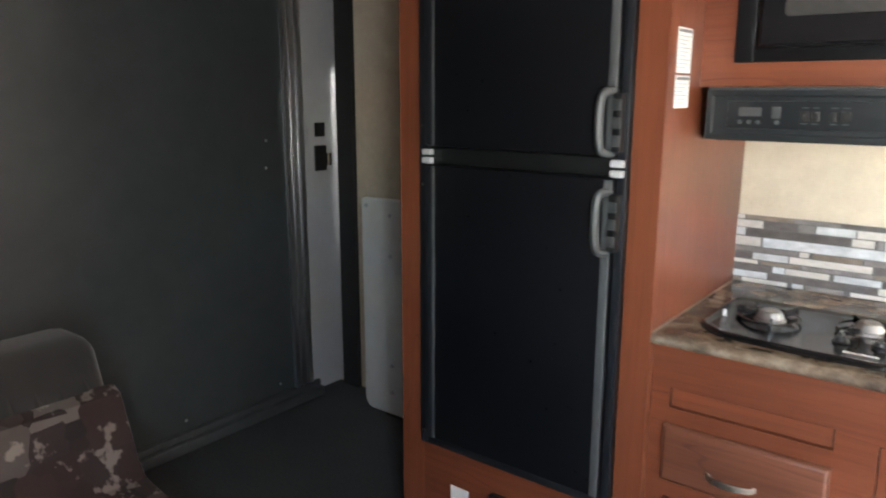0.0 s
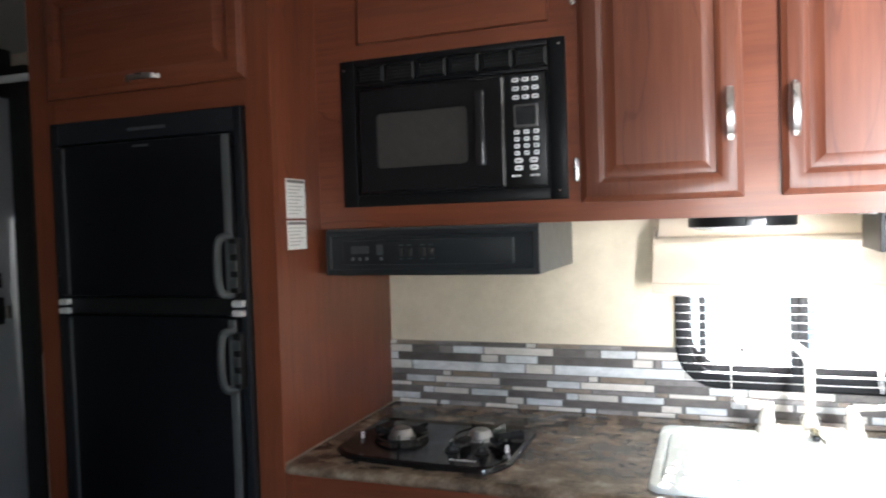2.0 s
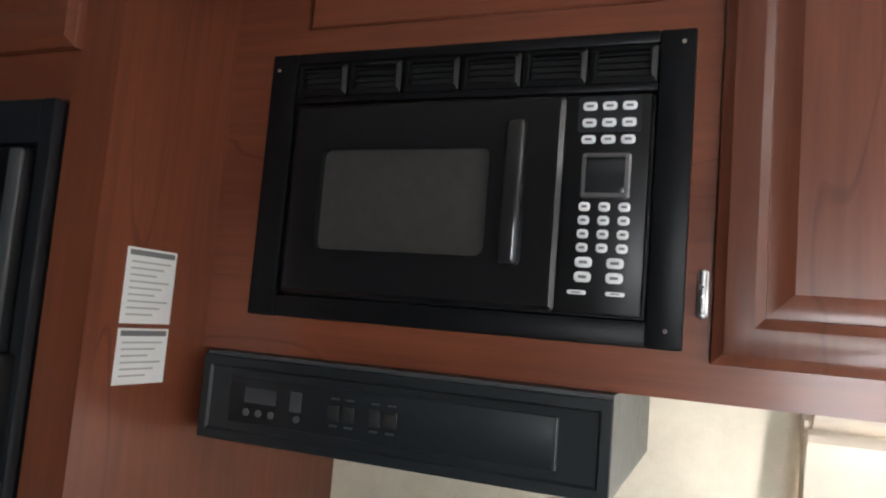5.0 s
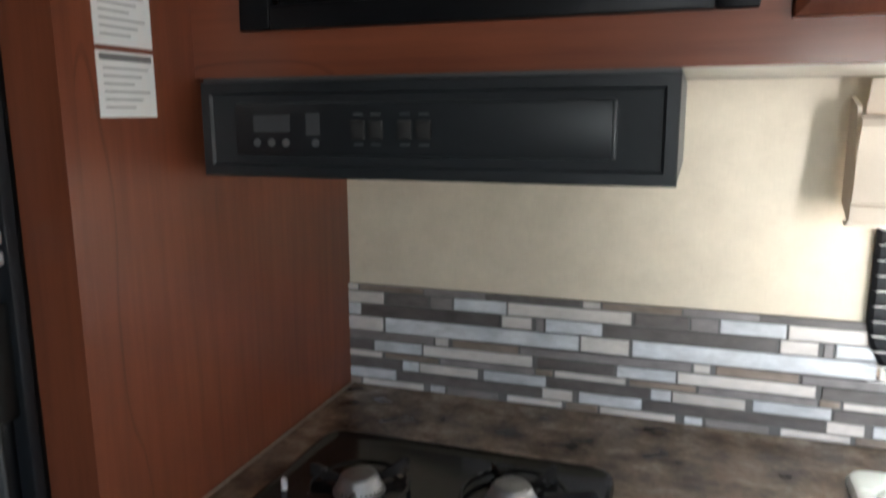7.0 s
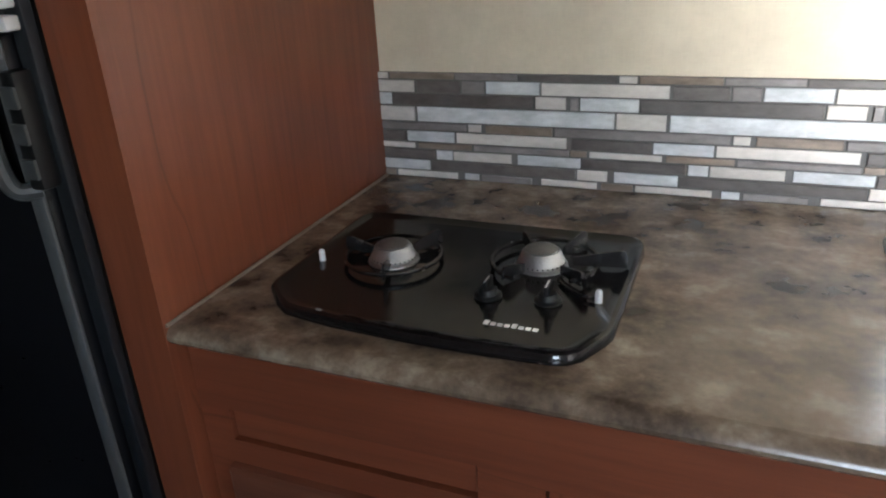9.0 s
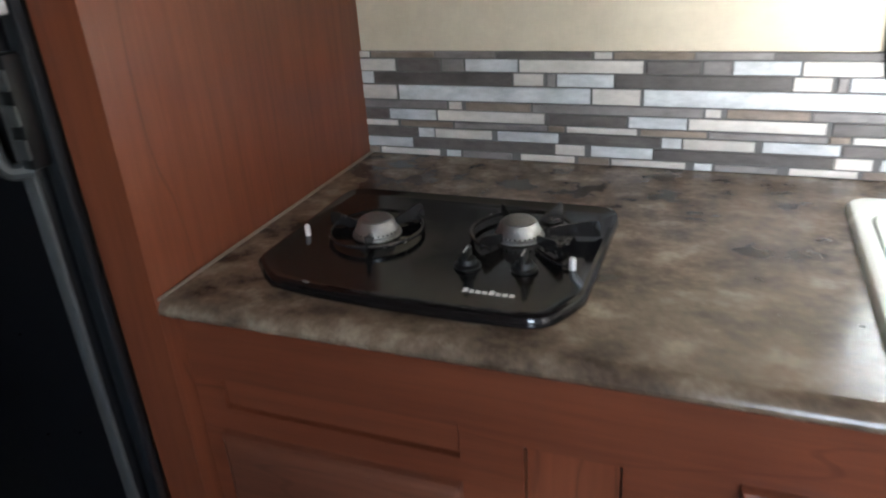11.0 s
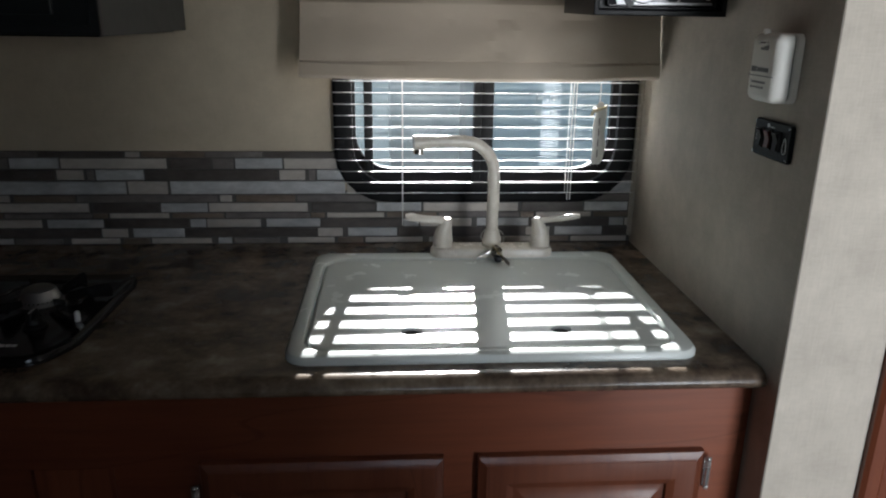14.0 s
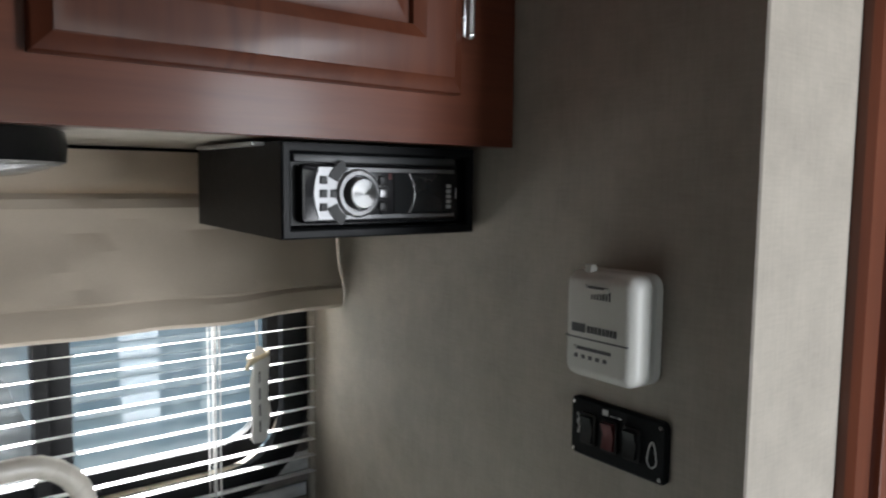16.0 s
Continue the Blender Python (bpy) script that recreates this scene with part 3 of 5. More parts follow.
TILE_ROWS = [
    (1.104, 1.115, ((-0.482, -0.354, "R"), (-0.351, -0.236, "M"), (-0.234, -0.064, "D"), (-0.060, -0.031, "B"))),
    (1.0795, 1.1010, ((-0.428, -0.343, "D"), (-0.339, -0.297, "M"), (-0.293, -0.196, "L"), (-0.192, 0.021, "B"))),
    (1.0555, 1.0770, ((-0.479, -0.207, "D"), (-0.203, -0.149, "B"), (-0.141, -0.128, "M"), (-0.124, -0.027, "L"))),
    (1.0255, 1.0525, ((-0.430, -0.066, "L"), (-0.062, 0.019, "B"))),
    (1.0085, 1.0225, ((-0.330, -0.305, "B"), (-0.296, -0.173, "R"), (-0.168, 0.120, "M"))),
    (0.9865, 1.0055, ((-0.454, -0.358, "L"), (-0.354, -0.147, "B"), (-0.138, -0.003, "D"))),
    (0.9730, 0.9835, ((-0.432, -0.325, "R"), (-0.320, -0.143, "M"), (-0.140, -0.111, "R"), (-0.106, 0.016, "B"))),
    (0.9525, 0.9700, ((-0.396, -0.364, "L"), (-0.361, -0.248, "B"), (-0.236, -0.122, "L"), (-0.119, 0.056, "D"))),
    (0.9310, 0.9495, ((-0.408, -0.130, "D"), (-0.127, -0.074, "B"), (-0.062, 0.044, "L"))),
    (0.9165, 0.9280, ((-0.480, -0.355, "B"), (-0.340, -0.312, "L"), (-0.306, -0.210, "M"), (-0.192, -0.092, "B"), (-0.084, -0.030, "R"))),
]
part("grout_bed", boxes((-0.5135, 0.386, 2.1955, 2.1995, 0.9145, 1.1155), (0.386, 0.99, 2.1955, 2.1995, 0.9145, 1.030), (0.99, TILE_END, 2.1955, 2.1995, 0.9145, 1.1155)), GROUT, wall_north, "grey grout bed", False)


def tile_piece(x0, x1, z0, z1, kind, proud):
    bm = bmesh.new()
    loft(bm, [(rect(x0, x1, z0, z1), 2.1952), (rect(x0, x1, z0, z1), 2.1952 - proud), (inset(rect(x0, x1, z0, z1), 0.0012), 2.1952 - proud - 0.001)], "y", False)
    part("tile", bm, TILE[kind], wall_north, smooth=False)


def window_gap(z):
    """The stretch of wall that the rounded window frame takes up at a height, or none."""
    if z < 1.014:
        return None
    d = 0.11 - math.sqrt(max(0, 0.11 ** 2 - max(0, 1.118 - z) ** 2)) + 0.012
    return 0.369 + d, 1.007 - d


random.seed(11)
for z0, z1, run in TILE_ROWS:
    gap = window_gap((z0 + z1) / 2)
    for n in range(-1, 4):
        for x0, x1, kind in run:
            a, b = max(x0 + n * PERIOD, -0.512), min(x1 + n * PERIOD, TILE_END - 0.001)
            for a, b in ((a, b),) if not gap else ((a, min(b, gap[0])), (max(a, gap[1]), b)):
                if b - a > 0.006:
                    tile_piece(a, b, z0 + random.uniform(-0.0004, 0.0004), z1 + random.uniform(-0.0004, 0.0004), kind, random.uniform(0.0012, 0.0026))

# ---- cupboards ----


def panel_door(bm, x0, x1, z0, z1, face, frame=0.052, thick=0.019):
    """A raised-panel door whose front lies at y = face, facing -y."""
    r = rect(x0, x1, z0, z1)
    steps = ((0.0, thick), (0.0, 0.009), (0.0012, 0.0068), (0.0035, 0.0058), (0.0115, 0.0022), (0.0128, 0.0004), (0.0145, 0.0), (frame - 0.010, 0.0), (frame - 0.0085, 0.0006), (frame + 0.0015, 0.0054), (frame + 0.0025, 0.0106), (frame + 0.0045, 0.0108), (frame + 0.0285, 0.0012), (frame + 0.0295, 0.0006))
    loft(bm, [(inset(r, d), face + h) for d, h in steps], "y")


def bow_handle(bm, a, b, out):
    """A flat bowed strap pull from a to b that stands out to -y."""
    a, b = Vector(a), Vector(b)
    along = (b - a).normalized()
    wide = along.cross(Vector((0, 1, 0)))
    grow = along * 0.006
    a, b = a - grow, b + grow
    n, rings = 16, []
    path = []
    for k in range(n + 1):
        u = k / n
        p = a.lerp(b, u)
        p.y -= out * (0.02 + 0.98 * math.sin(math.pi * u) ** 0.42)
        path.append(p)
    for k, p in enumerate(path):
        d = (path[min(k + 1, n)] - path[max(k - 1, 0)]).normalized()
        up = d.cross(wide)
        w, h = 0.0062 + 0.0012 * math.sin(math.pi * k / n), 0.0021
        shape = ((-w, -h * 0.4), (-w * 0.8, -h), (w * 0.8, -h), (w, -h * 0.4), (w, h * 0.4), (w * 0.8, h), (-w * 0.8, h), (-w, h * 0.4))
        rings.append([bm.verts.new(p + wide * i + up * j) for i, j in shape])
    for r, s in zip(rings, rings[1:]):
        for k in range(8):
            bm.faces.new((r[k], r[(k + 1) % 8], s[(k + 1) % 8], s[k]))
    bm.faces.new(rings[0])
    bm.faces.new(rings[-1])
    for p in (a, b):
        q = p.lerp((a + b) / 2, 0.06)
        cyl(bm, (q.x, q.y + 0.001, q.z), (q.x, q.y - out * 0.3, q.z), 0.0052, 0.0045, 12)


def hinge(bm, x, z, y, h=0.052):
    box(bm, x - 0.006, x + 0.006, y - 0.004, y, z - h / 2, z + h / 2, 0.0015)
    cyl(bm, (x, y - 0.005, z - h * 0.42), (x, y - 0.005, z + h * 0.42), 0.0042, seg=10)
    ball(bm, (x, y - 0.005, z + h * 0.46), 0.0048, u=10, v=6)
    ball(bm, (x, y - 0.005, z - h * 0.46), 0.0048, u=10, v=6)


def cupboard_door(parent, x0, x1, z0, z1, face, pull, hinge_x, hinge_zs, pull_z):
    d = part("door", made(panel_door, x0, x1, z0, z1, face), WOOD_DOOR, parent, "raised-panel cherry door")
    part("handle", made(bow_handle, (pull, face, pull_z[0]), (pull, face, pull_z[1]), 0.026), NICKEL, d, "bowed brushed-nickel pull")
    for z in hinge_zs:
        part("hinge", made(hinge, hinge_x, z, face + 0.014), HINGE, d, "bright exposed hinge")
    return d


# base cupboard
BASE_Y = 1.592
base = thing("base_cabinet", (0.26, 1.9, 0), "cherry base cabinet with two raised-panel doors", "cabinet")
part("face_frame", boxes(
    (-0.505, -0.470, BASE_Y, BASE_Y + 0.02, 0.09, 0.887), (-0.470, -0.095, BASE_Y, BASE_Y + 0.02, 0.78, 0.887), (-0.470, -0.095, BASE_Y, BASE_Y + 0.02, 0.500, 0.731),
    (-0.470, -0.459, BASE_Y, BASE_Y + 0.02, 0.731, 0.78), (-0.108, -0.095, BASE_Y, BASE_Y + 0.02, 0.731, 0.78),
    (-0.470, -0.459, BASE_Y, BASE_Y + 0.02, 0.09, 0.500), (-0.160, -0.095, BASE_Y, BASE_Y + 0.02, 0.09, 0.500), (-0.459, -0.160, BASE_Y, BASE_Y + 0.02, 0.09, 0.232),
    (-0.095, -0.026, BASE_Y, BASE_Y + 0.02, 0.09, 0.887), (-0.026, 0.090, BASE_Y, BASE_Y + 0.02, 0.767, 0.887), (0.090, 0.225, BASE_Y, BASE_Y + 0.02, 0.09, 0.887),
    (0.225, 0.945, BASE_Y, BASE_Y + 0.02, 0.762, 0.887), (0.225, 0.945, BASE_Y, BASE_Y + 0.02, 0.397, 0.447), (0.540, 0.585, BASE_Y, BASE_Y + 0.02, 0.09, 0.397),
    (0.550, 0.626, BASE_Y, BASE_Y + 0.02, 0.447, 0.762), (0.945, 1.018, BASE_Y, BASE_Y + 0.02, 0.09, 0.887)), WOOD_H, base)
part("body", boxes((-0.505, -0.487, BASE_Y + 0.02, 2.19, 0.0, 0.885), (1.0, 1.018, BASE_Y + 0.02, 2.19, 0.0, 0.885), (-0.487, 1.0, BASE_Y + 0.022, 2.19, 0.09, 0.105), (-0.487, 1.0, 2.17, 2.19, 0.105, 0.885), (-0.487, 1.0, 1.66, 1.68, 0.0, 0.09)), WOOD_V, base)
part("inset_panel", boxes((-0.023, 0.087, BASE_Y + 0.005, BASE_Y + 0.02, 0.09, 0.763)), WOOD_V, base)
part("inset_panel", boxes((-0.456, -0.111, BASE_Y + 0.006, BASE_Y + 0.02, 0.735, 0.777)), WOOD_H, base)
part("inset_panel", boxes((0.229, 0.537, BASE_Y + 0.005, BASE_Y + 0.02, 0.09, 0.393)), WOOD_V, base)
part("inset_panel", boxes((0.588, 0.942, BASE_Y + 0.005, BASE_Y + 0.02, 0.09, 0.393)), WOOD_V, base)
# dark strips colour in the shade of the gaps round the panels
part("reveal_shade", boxes((-0.459, -0.108, BASE_Y + 0.017, BASE_Y + 0.0215, 0.731, 0.78), (-0.026, 0.090, BASE_Y + 0.017, BASE_Y + 0.0215, 0.09, 0.767), (0.225, 0.945, BASE_Y + 0.017, BASE_Y + 0.0215, 0.09, 0.397)), SHADE_BROWN, base, "dark strip painted as shade in the panel gaps", False)
cupboard_door(base, 0.213, 0.563, 0.432, 0.777, BASE_Y - 0.019, 0.541, 0.203, (0.712, 0.502), (0.535, 0.632))
cupboard_door(base, 0.613, 0.953, 0.432, 0.777, BASE_Y - 0.019, 0.635, 0.962, (0.738, 0.530), (0.535, 0.632))
drawer = part("drawer_front", made(lambda bm: loft(bm, [(inset(rect(-0.466, -0.106, 0.549, 0.693), d), BASE_Y - h) for d, h in ((0, 0), (0, 0.012), (0.002, 0.015), (0.008, 0.0185), (0.012, 0.019))], "y")), DRAWER, base, "flat cherry drawer front")
part("handle", made(bow_handle, (-0.348, BASE_Y - 0.019, 0.598), (-0.252, BASE_Y - 0.019, 0.598), 0.026), NICKEL, drawer, "bowed brushed-nickel pull")
grille = part("furnace_grille", made(ring_prism, rounded(-0.457, -0.163, 0.234, 0.498, 0.012), rounded(-0.436, -0.184, 0.254, 0.472, 0.006), BASE_Y - 0.001, BASE_Y - 0.02), BLACK, base, "black louvred furnace grille")
for k in range(12):
    z = 0.262 + 0.0178 * k
    part("louvre", made(lambda bm: loft(bm, [([(BASE_Y - 0.013, z), (BASE_Y - 0.011, z - 0.002), (BASE_Y + 0.006, z + 0.014), (BASE_Y + 0.004, z + 0.016)], -0.436), ([(BASE_Y - 0.013, z), (BASE_Y - 0.011, z - 0.002), (BASE_Y + 0.006, z + 0.014), (BASE_Y + 0.004, z + 0.016)], -0.184)], "x")), BLACK, grille, smooth=False)
part("grille_back", boxes((-0.45, -0.17, BASE_Y + 0.021, BASE_Y + 0.024, 0.24, 0.49)), RUBBER, grille, smooth=False)

# worktop with a rounded nose
top = thing("countertop", (0.26, 1.88, 0.8885), "brown mottled stone-look laminate countertop", "countertop")
NOSE = [(1.580, 0.8885), (1.572, 0.8885), (1.5645, 0.8905), (1.5600, 0.8955), (1.5590, 0.9010), (1.5612, 0.9065), (1.5655, 0.9105), (1.5720, 0.9140), (1.580, 0.9150)]
part("slab", boxes((-0.5045, 1.0185, 1.580, 2.1945, 0.8885, 0.9150)), LAMINATE, top, smooth=False)
part("front_edge", made(loft, [(NOSE[::-1], -0.5045), (NOSE[::-1], 1.0185)], "x"), LAMINATE, top, "rounded laminate front edge")
one("counter_caulk", made(lambda bm: tube(bm, [(-0.5015, 1.562, 0.9165), (-0.5015, 2.19, 0.9165)], 0.0026, 8)), plain("caulk_grey", (0.17, 0.13, 0.10), 0.5), "thin grey caulk bead along countertop edge", "trim", "structure")

# cooktop
cook = thing("cooktop", (-0.2, 1.79, 0.915), "black enamel two-burner gas cooktop set in countertop", "cooktop")
outline = [(-0.345, 1.628), (-0.30, 1.621), (-0.20, 1.615), (-0.10, 1.614), (-0.03, 1.617), (-0.012, 1.622), (0.002, 1.634), (0.020, 1.672), (0.026, 1.690), (0.027, 1.93), (0.022, 1.955), (0.010, 1.968), (-0.01, 1.972), (-0.40, 1.972), (-0.42, 1.966), (-0.431, 1.950), (-0.433, 1.93), (-0.432, 1.700), (-0.428, 1.682), (-0.395, 1.648), (-0.375, 1.634)]
bm = bmesh.new()
loft(bm, [(outline, 0.9155), (outline, 0.922), (inset(outline, 0.003), 0.9275), (inset(outline, 0.008), 0.929), (inset(outline, 0.018), 0.9255), (inset(outline, 0.024), 0.9245)])
part("top_plate", bm, ENAMEL, cook)


def burner(cx, cy, r):
    bm = bmesh.new()
    prof = [(r * 1.10, 0.9250), (r * 1.08, 0.9285), (r * 1.0, 0.930), (r * 0.98, 0.9335), (r * 0.93, 0.935), (r * 0.80, 0.9465), (r * 0.74, 0.9485), (r * 0.70, 0.9475), (r * 0.1, 0.9470)]
    loft(bm, [([(cx + q * math.cos(2 * math.pi * k / 32), cy + q * math.sin(2 * math.pi * k / 32)) for k in range(32)], z) for q, z in prof])
    b = part("burner", bm, BURNER, cook, "pale cast burner head")
    bm = bmesh.new()
    for k in range(30):
        a = 2 * math.pi * k / 30
        cyl(bm, (cx + r * 0.95 * math.cos(a), cy + r * 0.95 * math.sin(a), 0.9325), (cx + r * 1.005 * math.cos(a), cy + r * 1.005 * math.sin(a), 0.9320), 0.0012, seg=6)
    part("flame_port", bm, IRON, b)
    part("cap", made(lambda bm: loft(bm, [([(cx + q * math.cos(2 * math.pi * k / 28), cy + q * math.sin(2 * math.pi * k / 28)) for k in range(28)], z) for q, z in ((r * 0.66, 0.9472), (r * 0.68, 0.9500), (r * 0.60, 0.9515), (r * 0.1, 0.9518))])), BURNER, b, "pale burner cap")
    return b


burner(-0.303, 1.805, 0.033)
burner(-0.098, 1.842, 0.033)


def grate(cx, cy, r, turns, fins):
    g = part("grate", made(lambda bm: tube(bm, arc((cx, cy, 0.9335), r, turns[0], turns[1], (1, 0, 0), (0, 1, 0), 28), 0.0032, 8)), IRON, cook, "black steel ring burner grate")
    for a, reach, tall in fins:
        bm = bmesh.new()
        slab(bm, [(-0.034, 0.0), (reach, 0.0), (reach, tall * 0.72), (reach - 0.004, tall), (reach - 0.012, tall), (-0.034, 0.012)], -0.0016, 0.0016)
        turn = Matrix.Translation((cx + r * math.cos(radians(a)), cy + r * math.sin(radians(a)), 0.9285)) @ Matrix.Rotation(radians(a), 4, "Z") @ Matrix.Rotation(radians(90), 4, "X")
        bmesh.ops.transform(bm, matrix=turn, verts=bm.verts)
        part("fin", bm, IRON, g, smooth=False)


grate(-0.303, 1.805, 0.068, (0, 360), ((55, 0.014, 0.023), (172, 0.014, 0.021), (285, 0.006, 0.020)))
grate(-0.093, 1.842, 0.072, (-50, 250), ((8, 0.036, 0.024), (62, 0.014, 0.023), (128, 0.006, 0.020), (238, 0.004, 0.018), (318, 0.020, 0.020)))
for x, y in ((-0.138, 1.735), (-0.063, 1.742)):
    k = part("knob", made(lambda bm: loft(bm, [([(x + q * math.cos(a), y + q * math.sin(a)) for a in (2 * math.pi * i / 20 for i in range(20))], z) for q, z in ((0.0175, 0.9252), (0.0175, 0.928), (0.013, 0.930), (0.0115, 0.936), (0.010, 0.9375))])), BLACK, cook, "black plastic burner knob")
    part("grip", made(lambda bm: box(bm, x - 0.0030, x + 0.0030, y - 0.013, y + 0.013, 0.9365, 0.950, 0.0015)), BLACK, k)
    part("pointer", boxes((x - 0.0008, x + 0.0008, y - 0.0125, y + 0.006, 0.9502, 0.9506)), MARK_WHITE, k)
for x, y in ((-0.402, 1.775), (-0.004, 1.757)):
    part("igniter", made(lambda bm: (cyl(bm, (x, y, 0.925), (x, y, 0.938), 0.0045, seg=10), ball(bm, (x, y, 0.938), 0.0045, u=10, v=6))), RIVET, cook, "bright metal stud")
part("igniter_lead", made(lambda bm: tube(bm, [(-0.006, 1.757, 0.928), (-0.028, 1.762, 0.929), (-0.045, 1.776, 0.929), (-0.062, 1.796, 0.9275)], 0.0022, 8)), IRON, cook, "thin bent metal lead")
for k in range(8):
    part("maker_mark", boxes((-0.122 + 0.0085 * k, -0.1155 + 0.0085 * k, 1.667, 1.674 + (0.003 if k in (0, 4) else 0), 0.9249, 0.9252)), MARK_WHITE, cook, smooth=False)

# sink with its flush covers
sink = thing("sink", (0.64, 1.84, 0.915), "white double sink with flat lids and finger holes", "sink")
sink.scale.z = 0.72
so = rounded(0.334, 0.944, 1.607, 2.088, 0.035)


def rim_plate(bm):
    loft(bm, [(so, 0.9152), (so, 0.923), (inset(so, 0.004), 0.931), (inset(so, 0.010), 0.934), (rounded(0.3545, 0.9225, 1.6245, 2.0475, 0.045), 0.9345), (rounded(0.3565, 0.9205, 1.6265, 2.0455, 0.045), 0.9335), (rounded(0.3595, 0.9175, 1.6295, 2.0425, 0.043), 0.925)], "z", True, False)


def holed_lid(bm, outline, holes, r=0.0135, n=24):
    """A flat lid with round finger holes."""
    z, m = 0.9315, len(outline)
    outer = [bm.verts.new((x, y, z)) for x, y in inset(outline, 0.003)]
    rim = [bm.verts.new((x, y, z - 0.003)) for x, y in outline]
    low = [bm.verts.new((x, y, 0.922)) for x, y in outline]
    for k in range(m):
        bm.faces.new((rim[k], rim[(k + 1) % m], outer[(k + 1) % m], outer[k]))
        bm.faces.new((low[k], low[(k + 1) % m], rim[(k + 1) % m], rim[k]))
    es = [bm.edges.get((outer[k], outer[(k + 1) % m])) for k in range(m)]
    for hx, hy in holes:
        hole = [bm.verts.new((hx + 1.2 * r * math.cos(2 * math.pi * k / n), hy + r * math.sin(2 * math.pi * k / n), z)) for k in range(n)]
        deep = [bm.verts.new((v.co.x, v.co.y, 0.918)) for v in hole]
        for k in range(n):
            bm.faces.new((hole[k], hole[(k + 1) % n], deep[(k + 1) % n], deep[k]))
        es += [bm.edges.get((hole[k], hole[(k + 1) % n])) for k in range(n)]
    bmesh.ops.triangle_fill(bm, use_beauty=True, use_dissolve=False, edges=es)


part("rim", made(rim_plate), SINK, sink)
part("lid", made(holed_lid, rounded(0.3625, 0.9145, 1.6325, 2.0395, 0.042, 6), ((0.519, 1.695), (0.752, 1.695))), SINK, sink)
# black discs set in as the shade inside the finger holes
for hx in (0.519, 0.752):
    part("finger_hole", made(lambda bm: cyl(bm, (hx, 1.695, 0.921), (hx, 1.695, 0.925), 0.0128, seg=20)), RUBBER, sink, "black disc for the shade in a finger hole")
# thin black plate stands in for the shaded depth of the sink
part("basin_shade", boxes((0.376, 0.902, 1.634, 2.046, 0.9155, 0.9175)), BLACK, sink, "flat black plate for the shade below the lid", False)

# faucet
FX, FY, DROP = 0.690, 2.068, 0.0055
faucet = thing("faucet", (FX, FY, 0.93), "bisque plastic two-handle faucet with tall swivel spout", "faucet")
fo = rounded(0.566, 0.814, 2.040, 2.096, 0.026)
part("base", made(lambda bm: loft(bm, [(fo, 0.9345), (fo, 0.945), (inset(fo, 0.003), 0.951), (inset(fo, 0.008), 0.953)])), FAUCET, faucet)
sp = [Vector((FX, FY, 0.952)), Vector((FX, FY, 1.008)), Vector((FX + 0.001, FY, 1.058)), Vector((FX, FY - 0.001, 1.098))]
sp += [Vector((FX - 0.066 + 0.066 * math.cos(a), FY - 0.002 - 0.012 * (1 - math.cos(a)), 1.104 + 0.063 * math.sin(a))) for a in (radians(d) for d in (8, 24, 40, 55, 70, 85))]
sp += [Vector((0.600, 2.050, 1.1675)), Vector((0.565, 2.046, 1.1680)), Vector((0.558, 2.045, 1.1675)), Vector((0.531, 2.042, 1.1655))]
part("spout", made(tube, sp, [0.0122] * 4 + [0.0116] * 6 + [0.0112, 0.0115, 0.0135, 0.0142], 16), FAUCET, faucet)
part("aerator", made(lambda bm: cyl(bm, (0.541, 2.043, 1.155), (0.540, 2.043, 1.144), 0.0100, seg=16)), CHROME, faucet, "bright outlet ring")
part("spout_nut", made(lambda bm: loft(bm, [([(FX + q * math.cos(a), FY + q * math.sin(a)) for a in (2 * math.pi * i / 20 for i in range(20))], z) for q, z in ((0.019, 0.952), (0.0195, 0.965), (0.0155, 0.980), (0.013, 0.986))])), FAUCET, faucet)
for sx, cx in ((-1, 0.591), (1, 0.789)):
    h = part("handle_base", made(lambda bm: loft(bm, [([(cx + d + q * math.cos(a), FY + q * math.sin(a)) for a in (2 * math.pi * i / 20 for i in range(20))], z) for q, z, d in ((0.0195, 0.952, 0), (0.020, 0.962, 0), (0.0188, 0.975, 0), (0.0158, 0.988, -sx * 0.002), (0.0130, 0.998, -sx * 0.005), (0.0110, 1.006, -sx * 0.008), (0.006, 1.011, -sx * 0.009))])), FAUCET, faucet)
    lv = [(cx - sx * 0.004, FY, 0.998), (cx + sx * 0.002, FY - 0.002, 1.006), (cx + sx * 0.018, FY - 0.006, 1.0085), (cx + sx * 0.040, FY - 0.010, 1.0115), (cx + sx * 0.066, FY - 0.014, 1.0165), (cx + sx * 0.076, FY - 0.016, 1.0175)]
    part("lever", made(tube, lv, [0.0095, 0.009, 0.0078, 0.0080, 0.0082, 0.005], 12, 0.75), FAUCET, h)

faucet.location.z -= DROP

# bunch of keys hung round the spout
keys = thing("key_ring", (FX, 2.045, 0.954), "bunch of steel keys on a ring round the spout", "keys")
part("ring", made(lambda bm: tube(bm, arc((FX, FY - 0.013, 0.9735), 0.023, 0, 345, (1, 0, 0), (0, -0.78, -0.62), 24), 0.0012, 6)), NICKEL, keys)


